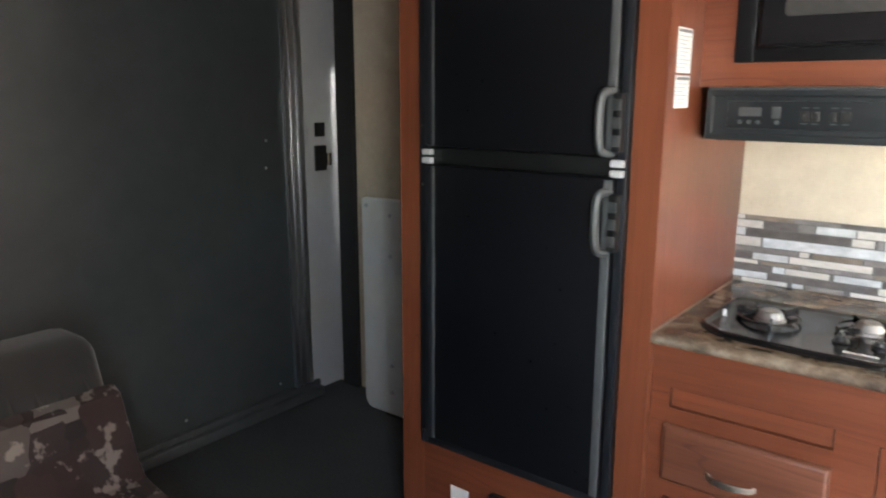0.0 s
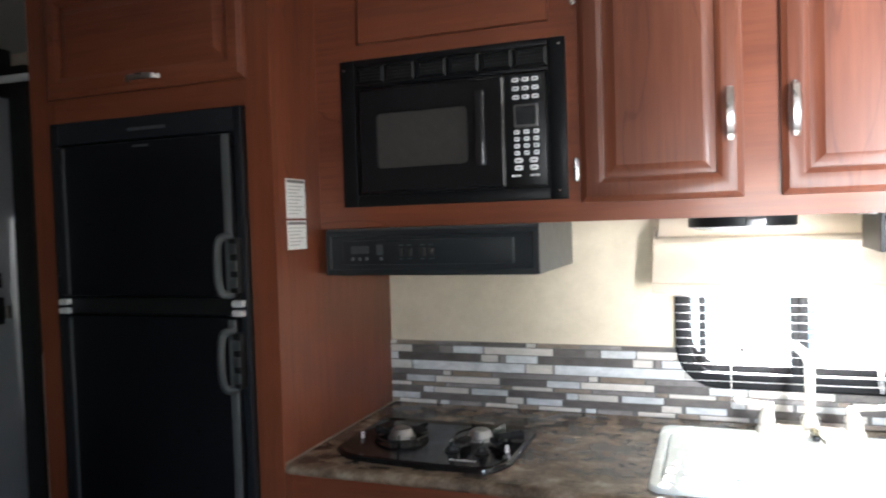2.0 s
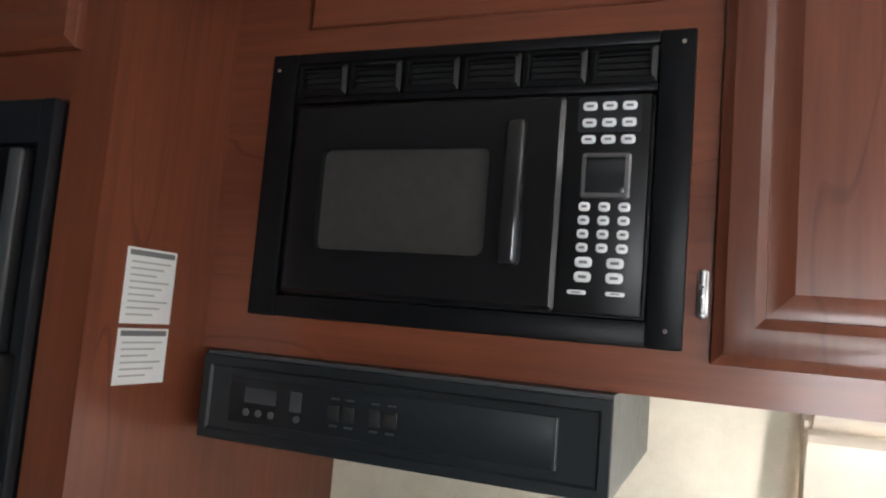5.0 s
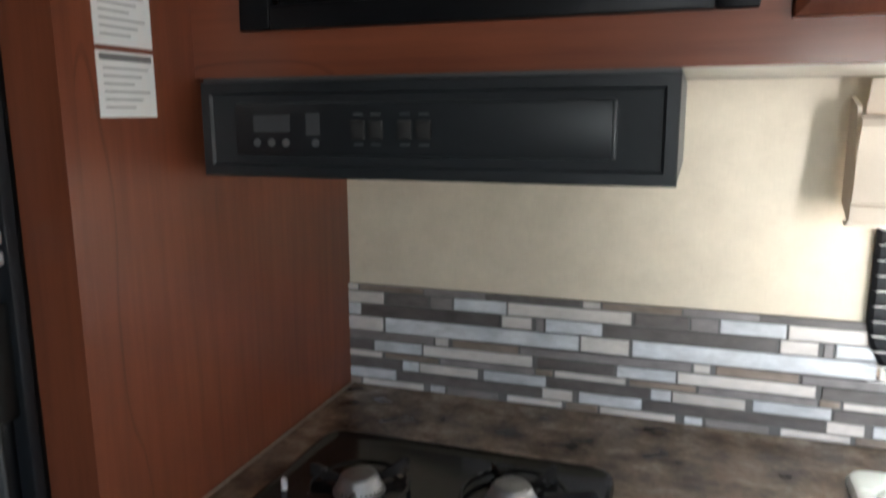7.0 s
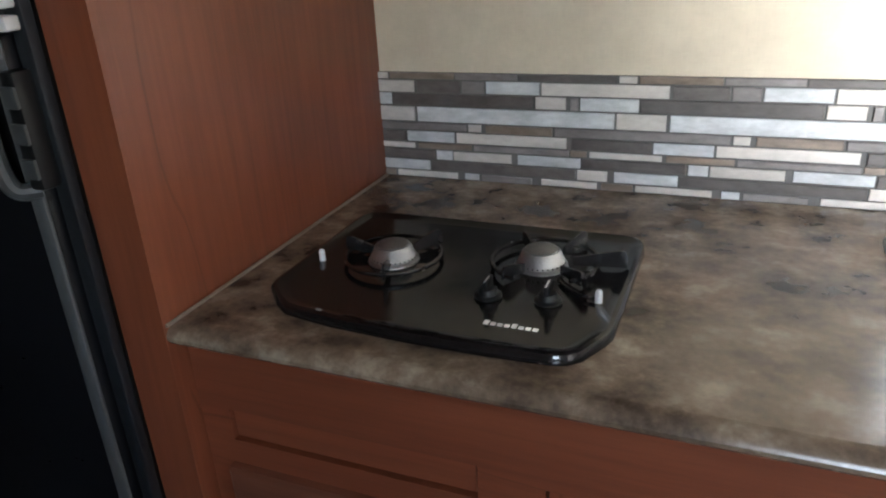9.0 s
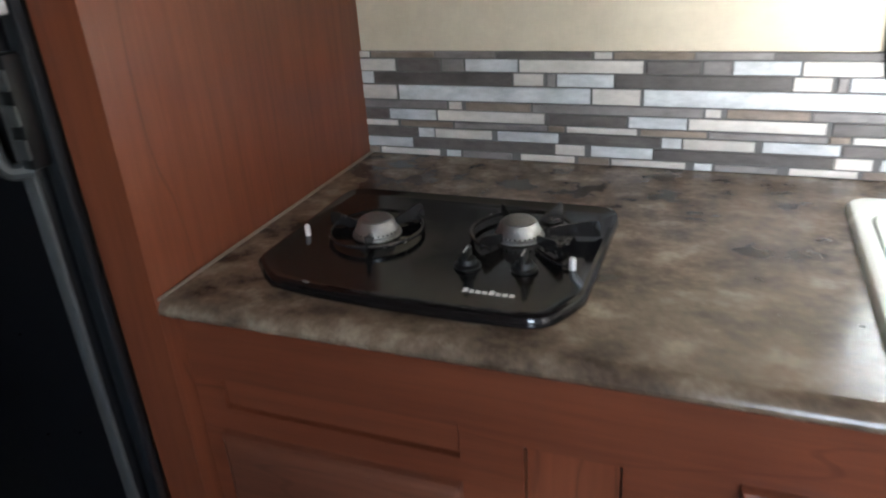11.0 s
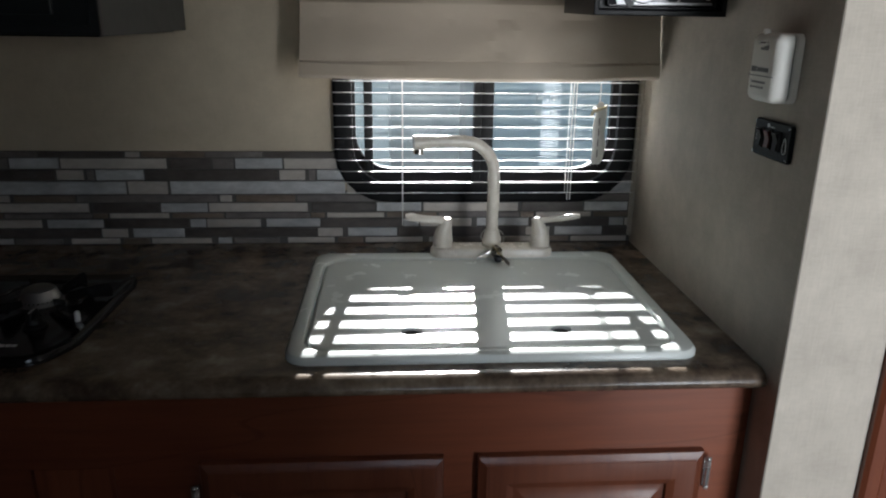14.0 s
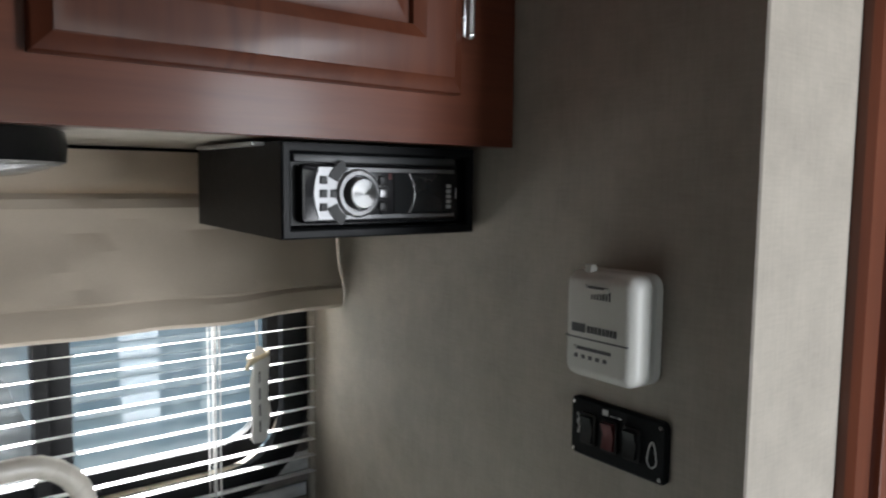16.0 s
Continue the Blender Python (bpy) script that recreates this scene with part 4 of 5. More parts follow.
def key(bm, a, b, roll):
    a, b = Vector(a), Vector(b)
    d = (b - a).normalized()
    m = Matrix.Translation(a) @ d.to_track_quat("X", "Z").to_matrix().to_4x4() @ Matrix.Rotation(radians(roll), 4, "X")
    L = (b - a).length
    tmp = bmesh.new()
    slab(tmp, rounded(-0.003, 0.024, -0.0115, 0.0115, 0.008), -0.001, 0.001)
    saw = [(0.022, -0.0042), (L, -0.0025)] + [(L - 0.004 * k, 0.0025 + (0.0025 if k % 2 else 0.0)) for k in range(1, int((L - 0.024) / 0.004))] + [(0.022, 0.0045)]
    slab(tmp, saw, -0.0009, 0.0009)
    bmesh.ops.transform(tmp, matrix=m, verts=tmp.verts)
    me = bpy.data.meshes.new("tmp")
    tmp.to_mesh(me)
    tmp.free()
    bm.from_mesh(me)
    bpy.data.meshes.remove(me)


part("key", made(key, (0.686, 2.034, 0.954), (0.648, 2.022, 0.937), 20), NICKEL, keys)
part("key", made(key, (0.690, 2.036, 0.956), (0.716, 1.988, 0.937), 60), NICKEL, keys)
part("key", made(key, (0.694, 2.036, 0.958), (0.712, 1.998, 0.938), -35), plain("brass_key", (0.35, 0.28, 0.16), 0.35, 1.0), keys, "dull brass key")
part("fob", made(lambda bm: box(bm, 0.690, 0.704, 2.008, 2.034, 0.9355, 0.947, 0.003)), BLACK, keys, "black plastic fob")

keys.location.z -= DROP

# ---- upper cupboard ----
UP_Y, UP_Z = 1.777, 1.478
upper = thing("upper_cabinet", (0.26, 1.98, UP_Z), "cherry wall cabinet with two doors over the sink", "cabinet")
part("face_frame", boxes(
    (-0.515, 0.205, UP_Y, UP_Y + 0.02, UP_Z, 1.535), (-0.515, -0.420, UP_Y, UP_Y + 0.02, 1.535, 1.905), (0.152, 0.205, UP_Y, UP_Y + 0.02, 1.535, 2.12), (-0.515, 0.152, UP_Y, UP_Y + 0.02, 1.905, 1.949),
    (-0.515, -0.384, UP_Y, UP_Y + 0.02, 1.949, 2.12), (0.120, 0.152, UP_Y, UP_Y + 0.02, 1.949, 2.12),
    (0.205, 0.930, UP_Y, UP_Y + 0.02, UP_Z, 1.540), (0.520, 0.630, UP_Y, UP_Y + 0.02, 1.540, 2.12), (0.930, 1.018, UP_Y, UP_Y + 0.02, UP_Z, 2.12),
    (-0.515, 1.018, UP_Y, UP_Y + 0.02, 2.12, TOP - 0.002)), WOOD_H, upper)
part("body", boxes((-0.515, 1.018, UP_Y + 0.02, 2.1985, UP_Z + 0.004, UP_Z + 0.02), (1.0, 1.018, UP_Y + 0.021, 2.1985, UP_Z + 0.021, 2.28), (0.17, 0.186, UP_Y + 0.021, 2.1985, UP_Z + 0.021, 2.28)), PAPER_SHADED, upper, "pale lined cabinet underside")
part("false_panel", made(lambda bm: loft(bm, [(inset(rect(-0.380, 0.116, 1.953, 2.075), d), UP_Y + h) for d, h in ((0, 0.018), (0, 0.006), (0.003, 0.004), (0.005, 0.004))], "y")), WOOD_H, upper)
# dark backing that paints the shade round the false panel
part("false_panel_shade", boxes((-0.384, 0.12, UP_Y + 0.0185, UP_Y + 0.022, 1.949, 2.12)), SHADE_BROWN, upper, smooth=False)
cupboard_door(upper, 0.189, 0.537, 1.521, 2.10, UP_Y - 0.019, 0.511, 0.178, (1.598, 2.005), (1.650, 1.749))
cupboard_door(upper, 0.611, 0.945, 1.521, 2.10, UP_Y - 0.019, 0.638, 0.955, (1.598, 2.005), (1.650, 1.749))

# ---- microwave in its trim kit ----
mw = thing("microwave", (-0.134, 1.9, 1.536), "black built-in microwave with trim frame and keypad", "microwave")
M0 = UP_Y - 0.012


def mw_frame(bm):
    x0, x1, z0, z1 = -0.428, 0.159, 1.532, 1.909
    box(bm, x0, -0.385, M0, UP_Y - 0.0005, z0, z1, 0.003)
    box(bm, 0.118, x1, M0, UP_Y - 0.0005, z0, z1, 0.003)
    box(bm, -0.385, 0.118, M0, UP_Y - 0.0005, z0, 1.562, 0.003)
    box(bm, -0.385, 0.118, M0, UP_Y - 0.0005, 1.893, z1, 0.003)
    box(bm, -0.385, 0.118, M0, UP_Y - 0.0005, 1.835, 1.845, 0.002)


part("trim_frame", made(mw_frame), BLACK_SATIN, mw)
for k in range(6):
    x0 = -0.385 + 0.0838 * k
    v = part("vent", made(ring_prism, rounded(x0 + 0.002, x0 + 0.0818, 1.846, 1.892, 0.004), rounded(x0 + 0.010, x0 + 0.074, 1.852, 1.886, 0.004), UP_Y, M0 + 0.002), BLACK, mw)
    for j in range(4):
        z = 1.8565 + 0.0085 * j
        part("vent_slat", boxes((x0 + 0.010, x0 + 0.074, M0 + 0.007, M0 + 0.010, z, z + 0.0035)), BLACK, v, smooth=False)
part("vent_back", boxes((-0.385, 0.118, UP_Y + 0.006, UP_Y + 0.009, 1.846, 1.892)), RUBBER, mw, smooth=False)
part("case", boxes((-0.382, 0.115, UP_Y + 0.005, 2.15, 1.564, 1.834)), BLACK, mw, smooth=False)
door = part("oven_door", made(ring_prism, rounded(-0.378, 0.010, 1.566, 1.832, 0.006), rounded(-0.328, -0.083, 1.628, 1.768, 0.012), UP_Y + 0.004, M0 + 0.001), plain("black_door_gloss", (0.009, 0.009, 0.010), 0.16), mw, "glossy black oven door")
part("door_window", boxes((-0.331, -0.080, UP_Y - 0.005, UP_Y + 0.003, 1.625, 1.771)), plain("window_mesh", (0.045, 0.043, 0.040), 0.3, vary=0.25, scale=500), door, "grey mesh oven window", False)
part("handle", made(lambda bm: box(bm, -0.062, -0.036, M0 - 0.016, M0 + 0.0005, 1.618, 1.802, 0.007, 3)), plain("handle_gloss", (0.018, 0.018, 0.019), 0.14), door, "glossy vertical door pull")
part("maker_mark", boxes((-0.232, -0.188, M0 - 0.0006, M0 + 0.001, 1.590, 1.597)), MARK_WHITE, door, smooth=False)
panel = part("control_panel", made(lambda bm: box(bm, 0.0108, 0.112, M0 + 0.0005, UP_Y + 0.004, 1.566, 1.832, 0.003)), BLACK, mw)
part("display", made(lambda bm: box(bm, 0.036, 0.090, M0 - 0.001, M0 + 0.001, 1.706, 1.757, 0.0015)), DISPLAY, panel, "dark display window")
part("display_rim", made(ring_prism, rounded(0.034, 0.092, 1.704, 1.759, 0.004), rounded(0.0355, 0.0905, 1.7055, 1.7575, 0.003), M0 + 0.001, M0 - 0.0015), SILVER, panel)


part("key_field", made(lambda bm: slab(bm, rounded(0.026, 0.101, 1.7855, 1.8285, 0.003), M0 + 0.001, M0 - 0.0006, "y")), HOOD, panel, "dark grey key field")


def key_pad(x, z, w, h):
    part("button", made(lambda bm: slab(bm, rounded(x - w / 2, x + w / 2, z - h / 2, z + h / 2, h * 0.4), M0 + 0.001, M0 - 0.0022, "y", 0.0008)), GREY_BUTTON, panel)
    part("legend", boxes((x - w * 0.24, x + w * 0.24, M0 - 0.0026, M0 - 0.0021, z - h * 0.14, z + h * 0.14)), INK, panel, smooth=False)


for r in range(3):
    for c in range(3):
        key_pad(0.040 + 0.0235 * c, 1.817 - 0.0205 * r, 0.017, 0.0105)
for r in range(4):
    for c in range(3):
        key_pad(0.040 + 0.0235 * c, 1.694 - 0.0165 * r, 0.0135, 0.0108)
for r in range(2):
    for c in range(2):
        key_pad(0.043 + 0.037 * c, 1.627 - 0.0175 * r, 0.020, 0.0125)
for c in range(2):
    key_pad(0.037 + 0.045 * c, 1.591, 0.022, 0.005)
for x, z in ((-0.415, 1.885), (0.145, 1.892), (0.140, 1.553), (-0.367, 1.583)):
    part("screw", made(lambda bm: cyl(bm, (x, M0 + 0.001, z), (x, M0 - 0.0018, z), 0.0035, 0.0028, 10)), CHROME, mw, "bright screw head")

# ---- range hood ----
hood = thing("range_hood", (-0.19, 1.97, 1.357), "dark grey metal range hood under the cabinet", "range hood")
H0, H1 = 1.752, 2.178
bm = bmesh.new()
loft(bm, [([(H0 + 0.004, 1.357), (H1, 1.357), (H1, 1.4765), (H0, 1.4765), (H0, 1.366)], -0.475), ([(H0 + 0.004, 1.357), (H1, 1.357), (H1, 1.4765), (H0, 1.4765), (H0, 1.366)], 0.090)], "x")
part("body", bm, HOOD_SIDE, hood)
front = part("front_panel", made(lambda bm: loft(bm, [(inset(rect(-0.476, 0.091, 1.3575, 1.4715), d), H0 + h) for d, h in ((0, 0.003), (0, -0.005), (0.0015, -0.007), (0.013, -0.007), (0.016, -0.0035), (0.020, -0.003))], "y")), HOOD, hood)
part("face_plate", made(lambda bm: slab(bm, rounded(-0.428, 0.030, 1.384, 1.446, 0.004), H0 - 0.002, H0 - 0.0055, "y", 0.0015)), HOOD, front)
part("plate_edge", made(lambda bm: box(bm, 0.026, 0.030, H0 - 0.0085, H0 - 0.004, 1.385, 1.445, 0.0012)), HOOD_SIDE, front, "raised grey edge")
for x in (-0.262, -0.240, -0.204, -0.181):
    s = part("switch", made(lambda bm: box(bm, x - 0.009, x + 0.009, H0 - 0.0095, H0 - 0.005, 1.404, 1.425, 0.0015)), RUBBER, front, "black rocker switch")
    for z in (1.431, 1.3965):
        part("mark", boxes((x - 0.006, x + 0.006, H0 - 0.0062, H0 - 0.0054, z, z + 0.0025)), FRIDGE_TRIM, front, smooth=False)
for k, x in enumerate((-0.398, -0.378, -0.358, -0.318)):
    part("mark", made(lambda bm: cyl(bm, (x, H0 - 0.0053, 1.399), (x, H0 - 0.0063, 1.399), 0.005, seg=10)), FRIDGE_TRIM, front)
part("printed_sign", boxes((-0.402, -0.352, H0 - 0.0061, H0 - 0.0054, 1.412, 1.432), (-0.330, -0.312, H0 - 0.0061, H0 - 0.0054, 1.408, 1.434)), plain("dim_print", (0.045, 0.048, 0.051), 0.5), front, "faint grey printed notice", False)
part("black_underside", boxes((-0.46, 0.075, H0 + 0.03, H1 - 0.03, 1.354, 1.3568)), BLACK, hood, "black filter underside", False)

# ---- fridge tower ----
FR_Y = 1.56
tower = thing("fridge_cabinet", (-0.89, 1.9, 0), "tall cherry cabinet built round the refrigerator", "cabinet")
part("side_panel", boxes((-0.523, -0.506, FR_Y + 0.001, SIDE_Y - 0.002, 0, TOP - 0.002)), WOOD_V, tower, "tall flat cherry end panel")
part("side_panel", boxes((-1.268, -1.251, FR_Y + 0.001, SIDE_Y - 0.002, 0, TOP - 0.002)), WOOD_V, tower)
part("face_frame", boxes((-1.272, -1.188, FR_Y - 0.002, FR_Y + 0.018, 0, TOP - 0.002), (-0.575, -0.503, FR_Y - 0.002, FR_Y + 0.018, 0, TOP - 0.002)), WOOD_V, tower)
part("rail", boxes((-1.188, -0.575, FR_Y - 0.001, FR_Y + 0.018, 1.782, 1.865)), WOOD_H, tower)
part("rail", boxes((-1.188, -0.575, FR_Y - 0.001, FR_Y + 0.018, 2.15, TOP - 0.002)), WOOD_H, tower)
part("rail", boxes((-1.188, -0.575, FR_Y - 0.001, FR_Y + 0.018, 0, 0.436)), WOOD_H, tower)
part("back_panel", boxes((-1.25, -0.525, 2.30, 2.31, 0, TOP - 0.002)), SHADE_BROWN, tower, smooth=False)
flap = part("flap_door", made(panel_door, -1.196, -0.566, 1.846, 2.14, FR_Y - 0.021, 0.05), WOOD_H, tower, "raised-panel cherry flap door")
part("handle", made(bow_handle, (-0.905, FR_Y - 0.021, 1.872), (-0.815, FR_Y - 0.021, 1.872), 0.026), NICKEL, flap, "bowed brushed-nickel pull")
vent = part("access_panel", made(lambda bm: loft(bm, [(inset(rounded(-0.945, -0.588, 0.165, 0.347, 0.012), d), FR_Y - h) for d, h in ((0, 0.0), (0, 0.012), (0.006, 0.016), (0.02, 0.016), (0.024, 0.011))], "y")), BLACK, tower, "black plastic access panel", False)
part("latch", made(lambda bm: cyl(bm, (-0.865, FR_Y - 0.010, 0.268), (-0.865, FR_Y - 0.017, 0.268), 0.009, seg=14)), CHROME, vent, "round chrome latch")
part("outlet_plate", made(lambda bm: slab(bm, rounded(-1.10, -1.012, 0.175, 0.262, 0.012), FR_Y - 0.001, FR_Y - 0.022, "y", 0.006)), BLACK, tower, "black plastic outlet")
part("paper_strip", boxes((-1.085, -1.020, FR_Y - 0.0035, FR_Y - 0.0015, 0.275, 0.318)), PAPER_WHITE, tower, "small white paper sticker", False)

notice = thing("notice_label", (-0.505, 1.655, 1.43), "two white printed notices stuck on wood panel", "label")
for z0, z1 in ((1.508, 1.606), (1.430, 1.502)):
    sheet = part("sheet", boxes((-0.5055, -0.5045, 1.612, 1.700, z0, z1)), PAPER_WHITE, notice, smooth=False)
    part("header", boxes((-0.5043, -0.5040, 1.616, 1.696, z1 - 0.010, z1 - 0.003)), INK, sheet, "dark print band", False)
    for k in range(int((z1 - z0 - 0.02) / 0.0085)):
        part("print_line", boxes((-0.5043, -0.5041, 1.620, 1.690 - 0.012 * (k % 3), z1 - 0.0195 - 0.0085 * k, z1 - 0.017 - 0.0085 * k)), PRINT, sheet, smooth=False)

# ---- refrigerator ----
fridge = thing("refrigerator", (-0.88, 1.9, 0.436), "black two-door absorption refrigerator in wood cabinet", "refrigerator")
F0 = FR_Y - 0.004
part("surround", boxes((-1.186, -1.160, F0 - 0.016, F0, 0.438, 1.78), (-0.600, -0.577, F0 - 0.016, F0, 0.438, 1.78), (-1.160, -0.600, F0 - 0.016, F0, 0.438, 0.462), bevel=0.003), FRIDGE_FRAME, fridge)
head = part("control_head", made(lambda bm: box(bm, -1.160, -0.600, F0 - 0.016, F0, 1.722, 1.78, 0.004)), FRIDGE_FRAME, fridge)
part("button_strip", boxes((-0.92, -0.80, F0 - 0.0172, F0 - 0.0155, 1.744, 1.752)), FRIDGE_TRIM, head, smooth=False)
part("case", boxes((-1.183, -0.580, F0 + 0.002, 2.25, 0.44, 1.778)), BLACK, fridge, smooth=False)


def fridge_door(z0, z1, hz0, hz1):
    d = part("door", made(lambda bm: box(bm, -1.157, -0.603, F0 - 0.028, F0 + 0.001, z0, z1, 0.006)), FRIDGE_BLACK, fridge, "black fridge door panel")
    part("edge_strip", made(lambda bm: box(bm, -0.624, -0.602, F0 - 0.034, F0 - 0.0275, z0 + 0.004, z1 - 0.004, 0.003)), FRIDGE_TRIM, d, "grey metal edge strip")
    part("edge_strip", made(lambda bm: box(bm, -1.155, -1.130, F0 - 0.033, F0 - 0.0275, z0 + 0.004, z1 - 0.004, 0.002)), FRIDGE_FRAME, d)
    part("edge_bead", made(lambda bm: box(bm, -1.1285, -1.124, F0 - 0.031, F0 - 0.0275, z0 + 0.004, z1 - 0.004, 0.001)), FRIDGE_TRIM, d, "thin grey bead")
    mid, half = (hz0 + hz1) / 2, (hz1 - hz0) / 2
    loop = [(-0.595 - 0.037 * math.cos(v) ** 0.2, F0 - 0.013 - 0.040 * math.cos(v) ** 0.2, mid + half * (1.0 if abs(math.sin(v)) > 0.999 else abs(math.sin(v)) ** 0.8) * math.copysign(1, math.sin(v))) for v in (math.radians(-89.8 + 179.6 * k / 30) for k in range(31))]
    part("handle", made(lambda bm: tube(bm, loop, 0.0105, 10)), HANDLE_GREY, d, "grey loop handle")
    lat = part("latch_block", made(lambda bm: box(bm, -0.607, -0.584, F0 - 0.042, F0 - 0.015, hz0 + 0.004, hz1 - 0.004, 0.005)), BLACK, d)
    for k in range(3):
        part("latch_rib", made(lambda bm: box(bm, -0.606, -0.585, F0 - 0.045, F0 - 0.040, hz0 + 0.018 + 0.04 * k, hz0 + 0.042 + 0.04 * k, 0.002)), HANDLE_GREY, lat)
    return d


fridge_door(1.322, 1.716, 1.328, 1.468)
fridge_door(0.466, 1.272, 1.098, 1.240)
part("divider", made(lambda bm: box(bm, -1.157, -0.603, F0 - 0.020, F0, 1.276, 1.318, 0.003)), BLACK, fridge)
for x in (-1.146, -0.594):
    for z in (1.283, 1.306):
        part("hinge_cap", made(lambda bm: box(bm, x - 0.015, x + 0.015, F0 - 0.037, F0 - 0.018, z - 0.0075, z + 0.0085, 0.003)), RIVET, fridge, "bright hinge cap")
for z in (1.375, 1.215, 0.478):
    part("screw", made(lambda bm: cyl(bm, (-1.173, F0 - 0.015, z), (-1.173, F0 - 0.018, z), 0.004, seg=10)), CHROME, fridge, "small bright screw")
part("maker_mark", boxes((-0.895, -0.845, F0 - 0.0292, F0 - 0.0278, 1.700, 1.706)), FRIDGE_TRIM, fridge, smooth=False)

# ---- under-cabinet lamp ----
lamp = thing("cabinet_light", (0.535, 1.90, 1.44), "round black-rimmed light with clear lens under cabinet", "light")


def disc(bm, prof, cx, cy, n=40):
    loft(bm, [([(cx + q * math.cos(2 * math.pi * k / n), cy + q * math.sin(2 * math.pi * k / n)) for k in range(n)], z) for q, z in prof])


part("rim", made(disc, [(0.110, 1.4815), (0.117, 1.479), (0.1185, 1.470), (0.1175, 1.456), (0.112, 1.4535), (0.100, 1.4535)], 0.535, 1.905), BLACK, lamp)
part("lens", made(disc, [(0.110, 1.4555), (0.105, 1.451), (0.085, 1.446), (0.05, 1.4425), (0.012, 1.4415)], 0.535, 1.905), LENS, lamp, "clear ribbed lens")
part("rocker", made(lambda bm: box(bm, 0.540, 0.580, 1.783, 1.797, 1.459, 1.474, 0.003)), SILVER, lamp, "silver rocker switch")

# ---- radio in its housing ----
radio = thing("car_radio", (0.91, 1.93, 1.395), "black housing with silver-faced car stereo under cabinet", "radio")
R0 = 1.826
R_HOLE = rect(0.811, 1.003, 1.403, 1.468)
part("housing", made(lambda bm: loft(bm, [(rect(0.811, 1.003, 1.403, 1.468), 2.02), (R_HOLE, R0 + 0.002), (rect(0.809, 1.005, 1.401, 1.470), R0), (rect(0.8035, 1.0105, 1.3955, 1.4765), R0), (rect(0.802, 1.012, 1.394, 1.4775), R0 + 0.002), (rect(0.802, 1.012, 1.398, 1.4775), 2.03)], "y")), BLACK_SATIN, radio)
part("chassis", boxes((0.814, 1.000, R0 + 0.016, 2.015, 1.405, 1.461)), BLACK, radio, smooth=False)
part("mount_bracket", boxes((0.790, 0.802, 1.86, 2.0, 1.4745, 1.4775)), ALU, radio, "thin steel mounting flange", False)
face = part("faceplate", made(lambda bm: slab(bm, rounded(0.822, 0.996, 1.407, 1.459, 0.005), R0 + 0.016, R0 + 0.004, "y", 0.003)), plain("faceplate_gloss", (0.014, 0.014, 0.016), 0.14), radio, "glossy black faceplate")
F1 = R0 + 0.004
part("silver_band", made(lambda bm: (slab(bm, [(0.838, 1.4105), (0.862, 1.4105), (0.862, 1.4565), (0.838, 1.4565), (0.8345, 1.445), (0.833, 1.4335), (0.8345, 1.422)], F1 + 0.001, F1 - 0.0018, "y"), box(bm, 0.862, 0.988, F1 - 0.0018, F1 + 0.001, 1.4528, 1.4565), box(bm, 0.862, 0.988, F1 - 0.0018, F1 + 0.001, 1.4105, 1.4140))), SILVER, face, "brushed silver band")
ring_at = lambda r, h, n=36: ([(0.877 + r * math.cos(2 * math.pi * k / n), 1.4335 + r * math.sin(2 * math.pi * k / n)) for k in range(n)], h)
part("knob_ring", made(lambda bm: loft(bm, [ring_at(0.0220, F1 + 0.001), ring_at(0.0220, F1 - 0.003), ring_at(0.0200, F1 - 0.0045), ring_at(0.0165, F1 - 0.0045), ring_at(0.0155, F1 - 0.002)], "y")), SILVER, face)
part("volume_knob", made(lambda bm: loft(bm, [ring_at(0.0150, F1 - 0.002), ring_at(0.0140, F1 - 0.012), ring_at(0.0128, F1 - 0.0132), ring_at(0.0005, F1 - 0.0136)], "y")), TURNED, face, "turned metal volume knob")
for c in range(3):
    for r in range(3):
        if c > 0 and r != 1 or c == 2:
            continue
        x, z = 0.842 + 0.0105 * c, 1.4215 + 0.0118 * r
        part("button", made(lambda bm: slab(bm, rounded(x - 0.0036, x + 0.0036, z - 0.0036, z + 0.0036, 0.001), F1 - 0.001, F1 - 0.0035, "y", 0.0008)), BLACK, face)
for z in (1.4215, 1.4335, 1.4452):
    part("button", made(lambda bm: slab(bm, rounded(0.900, 0.9085, z - 0.004, z + 0.004, 0.001), F1 - 0.0005, F1 - 0.003, "y", 0.0008)), SILVER if z == 1.4335 else BLACK, face)
for a0 in (118, 203):
    part("key_segment", made(lambda bm: slab(bm, [(0.877 + q * math.cos(math.radians(a)), 1.4335 + q * math.sin(math.radians(a))) for q, angles in ((0.0235, range(a0, a0 + 40, 6)), (0.0335, range(a0 + 36, a0 - 1, -6))) for a in angles][::-1], F1 - 0.001, F1 - 0.0032, "y")), BLACK, face)
part("filler_plate", made(lambda bm: box(bm, 0.816, 0.992, R0 + 0.006, R0 + 0.030, 1.4605, 1.4675, 0.001)), HOOD_SIDE, radio, "dark grey filler plate")
part("display", made(lambda bm: slab(bm, rounded(0.917, 0.972, 1.4155, 1.4515, 0.002), F1 + 0.001, F1 - 0.001, "y")), DISPLAY, face, "dark display")
part("display_arc", made(lambda bm: tube(bm, arc((0.910, F1 - 0.0012, 1.4335), 0.030, -38, 38, (1, 0, 0), (0, 0, 1), 10), 0.0012, 6)), SILVER, face)
part("indicator", boxes((0.911, 0.914, F1 - 0.0008, F1 + 0.001, 1.446, 1.452)), RED_ROCKER, face, smooth=False)
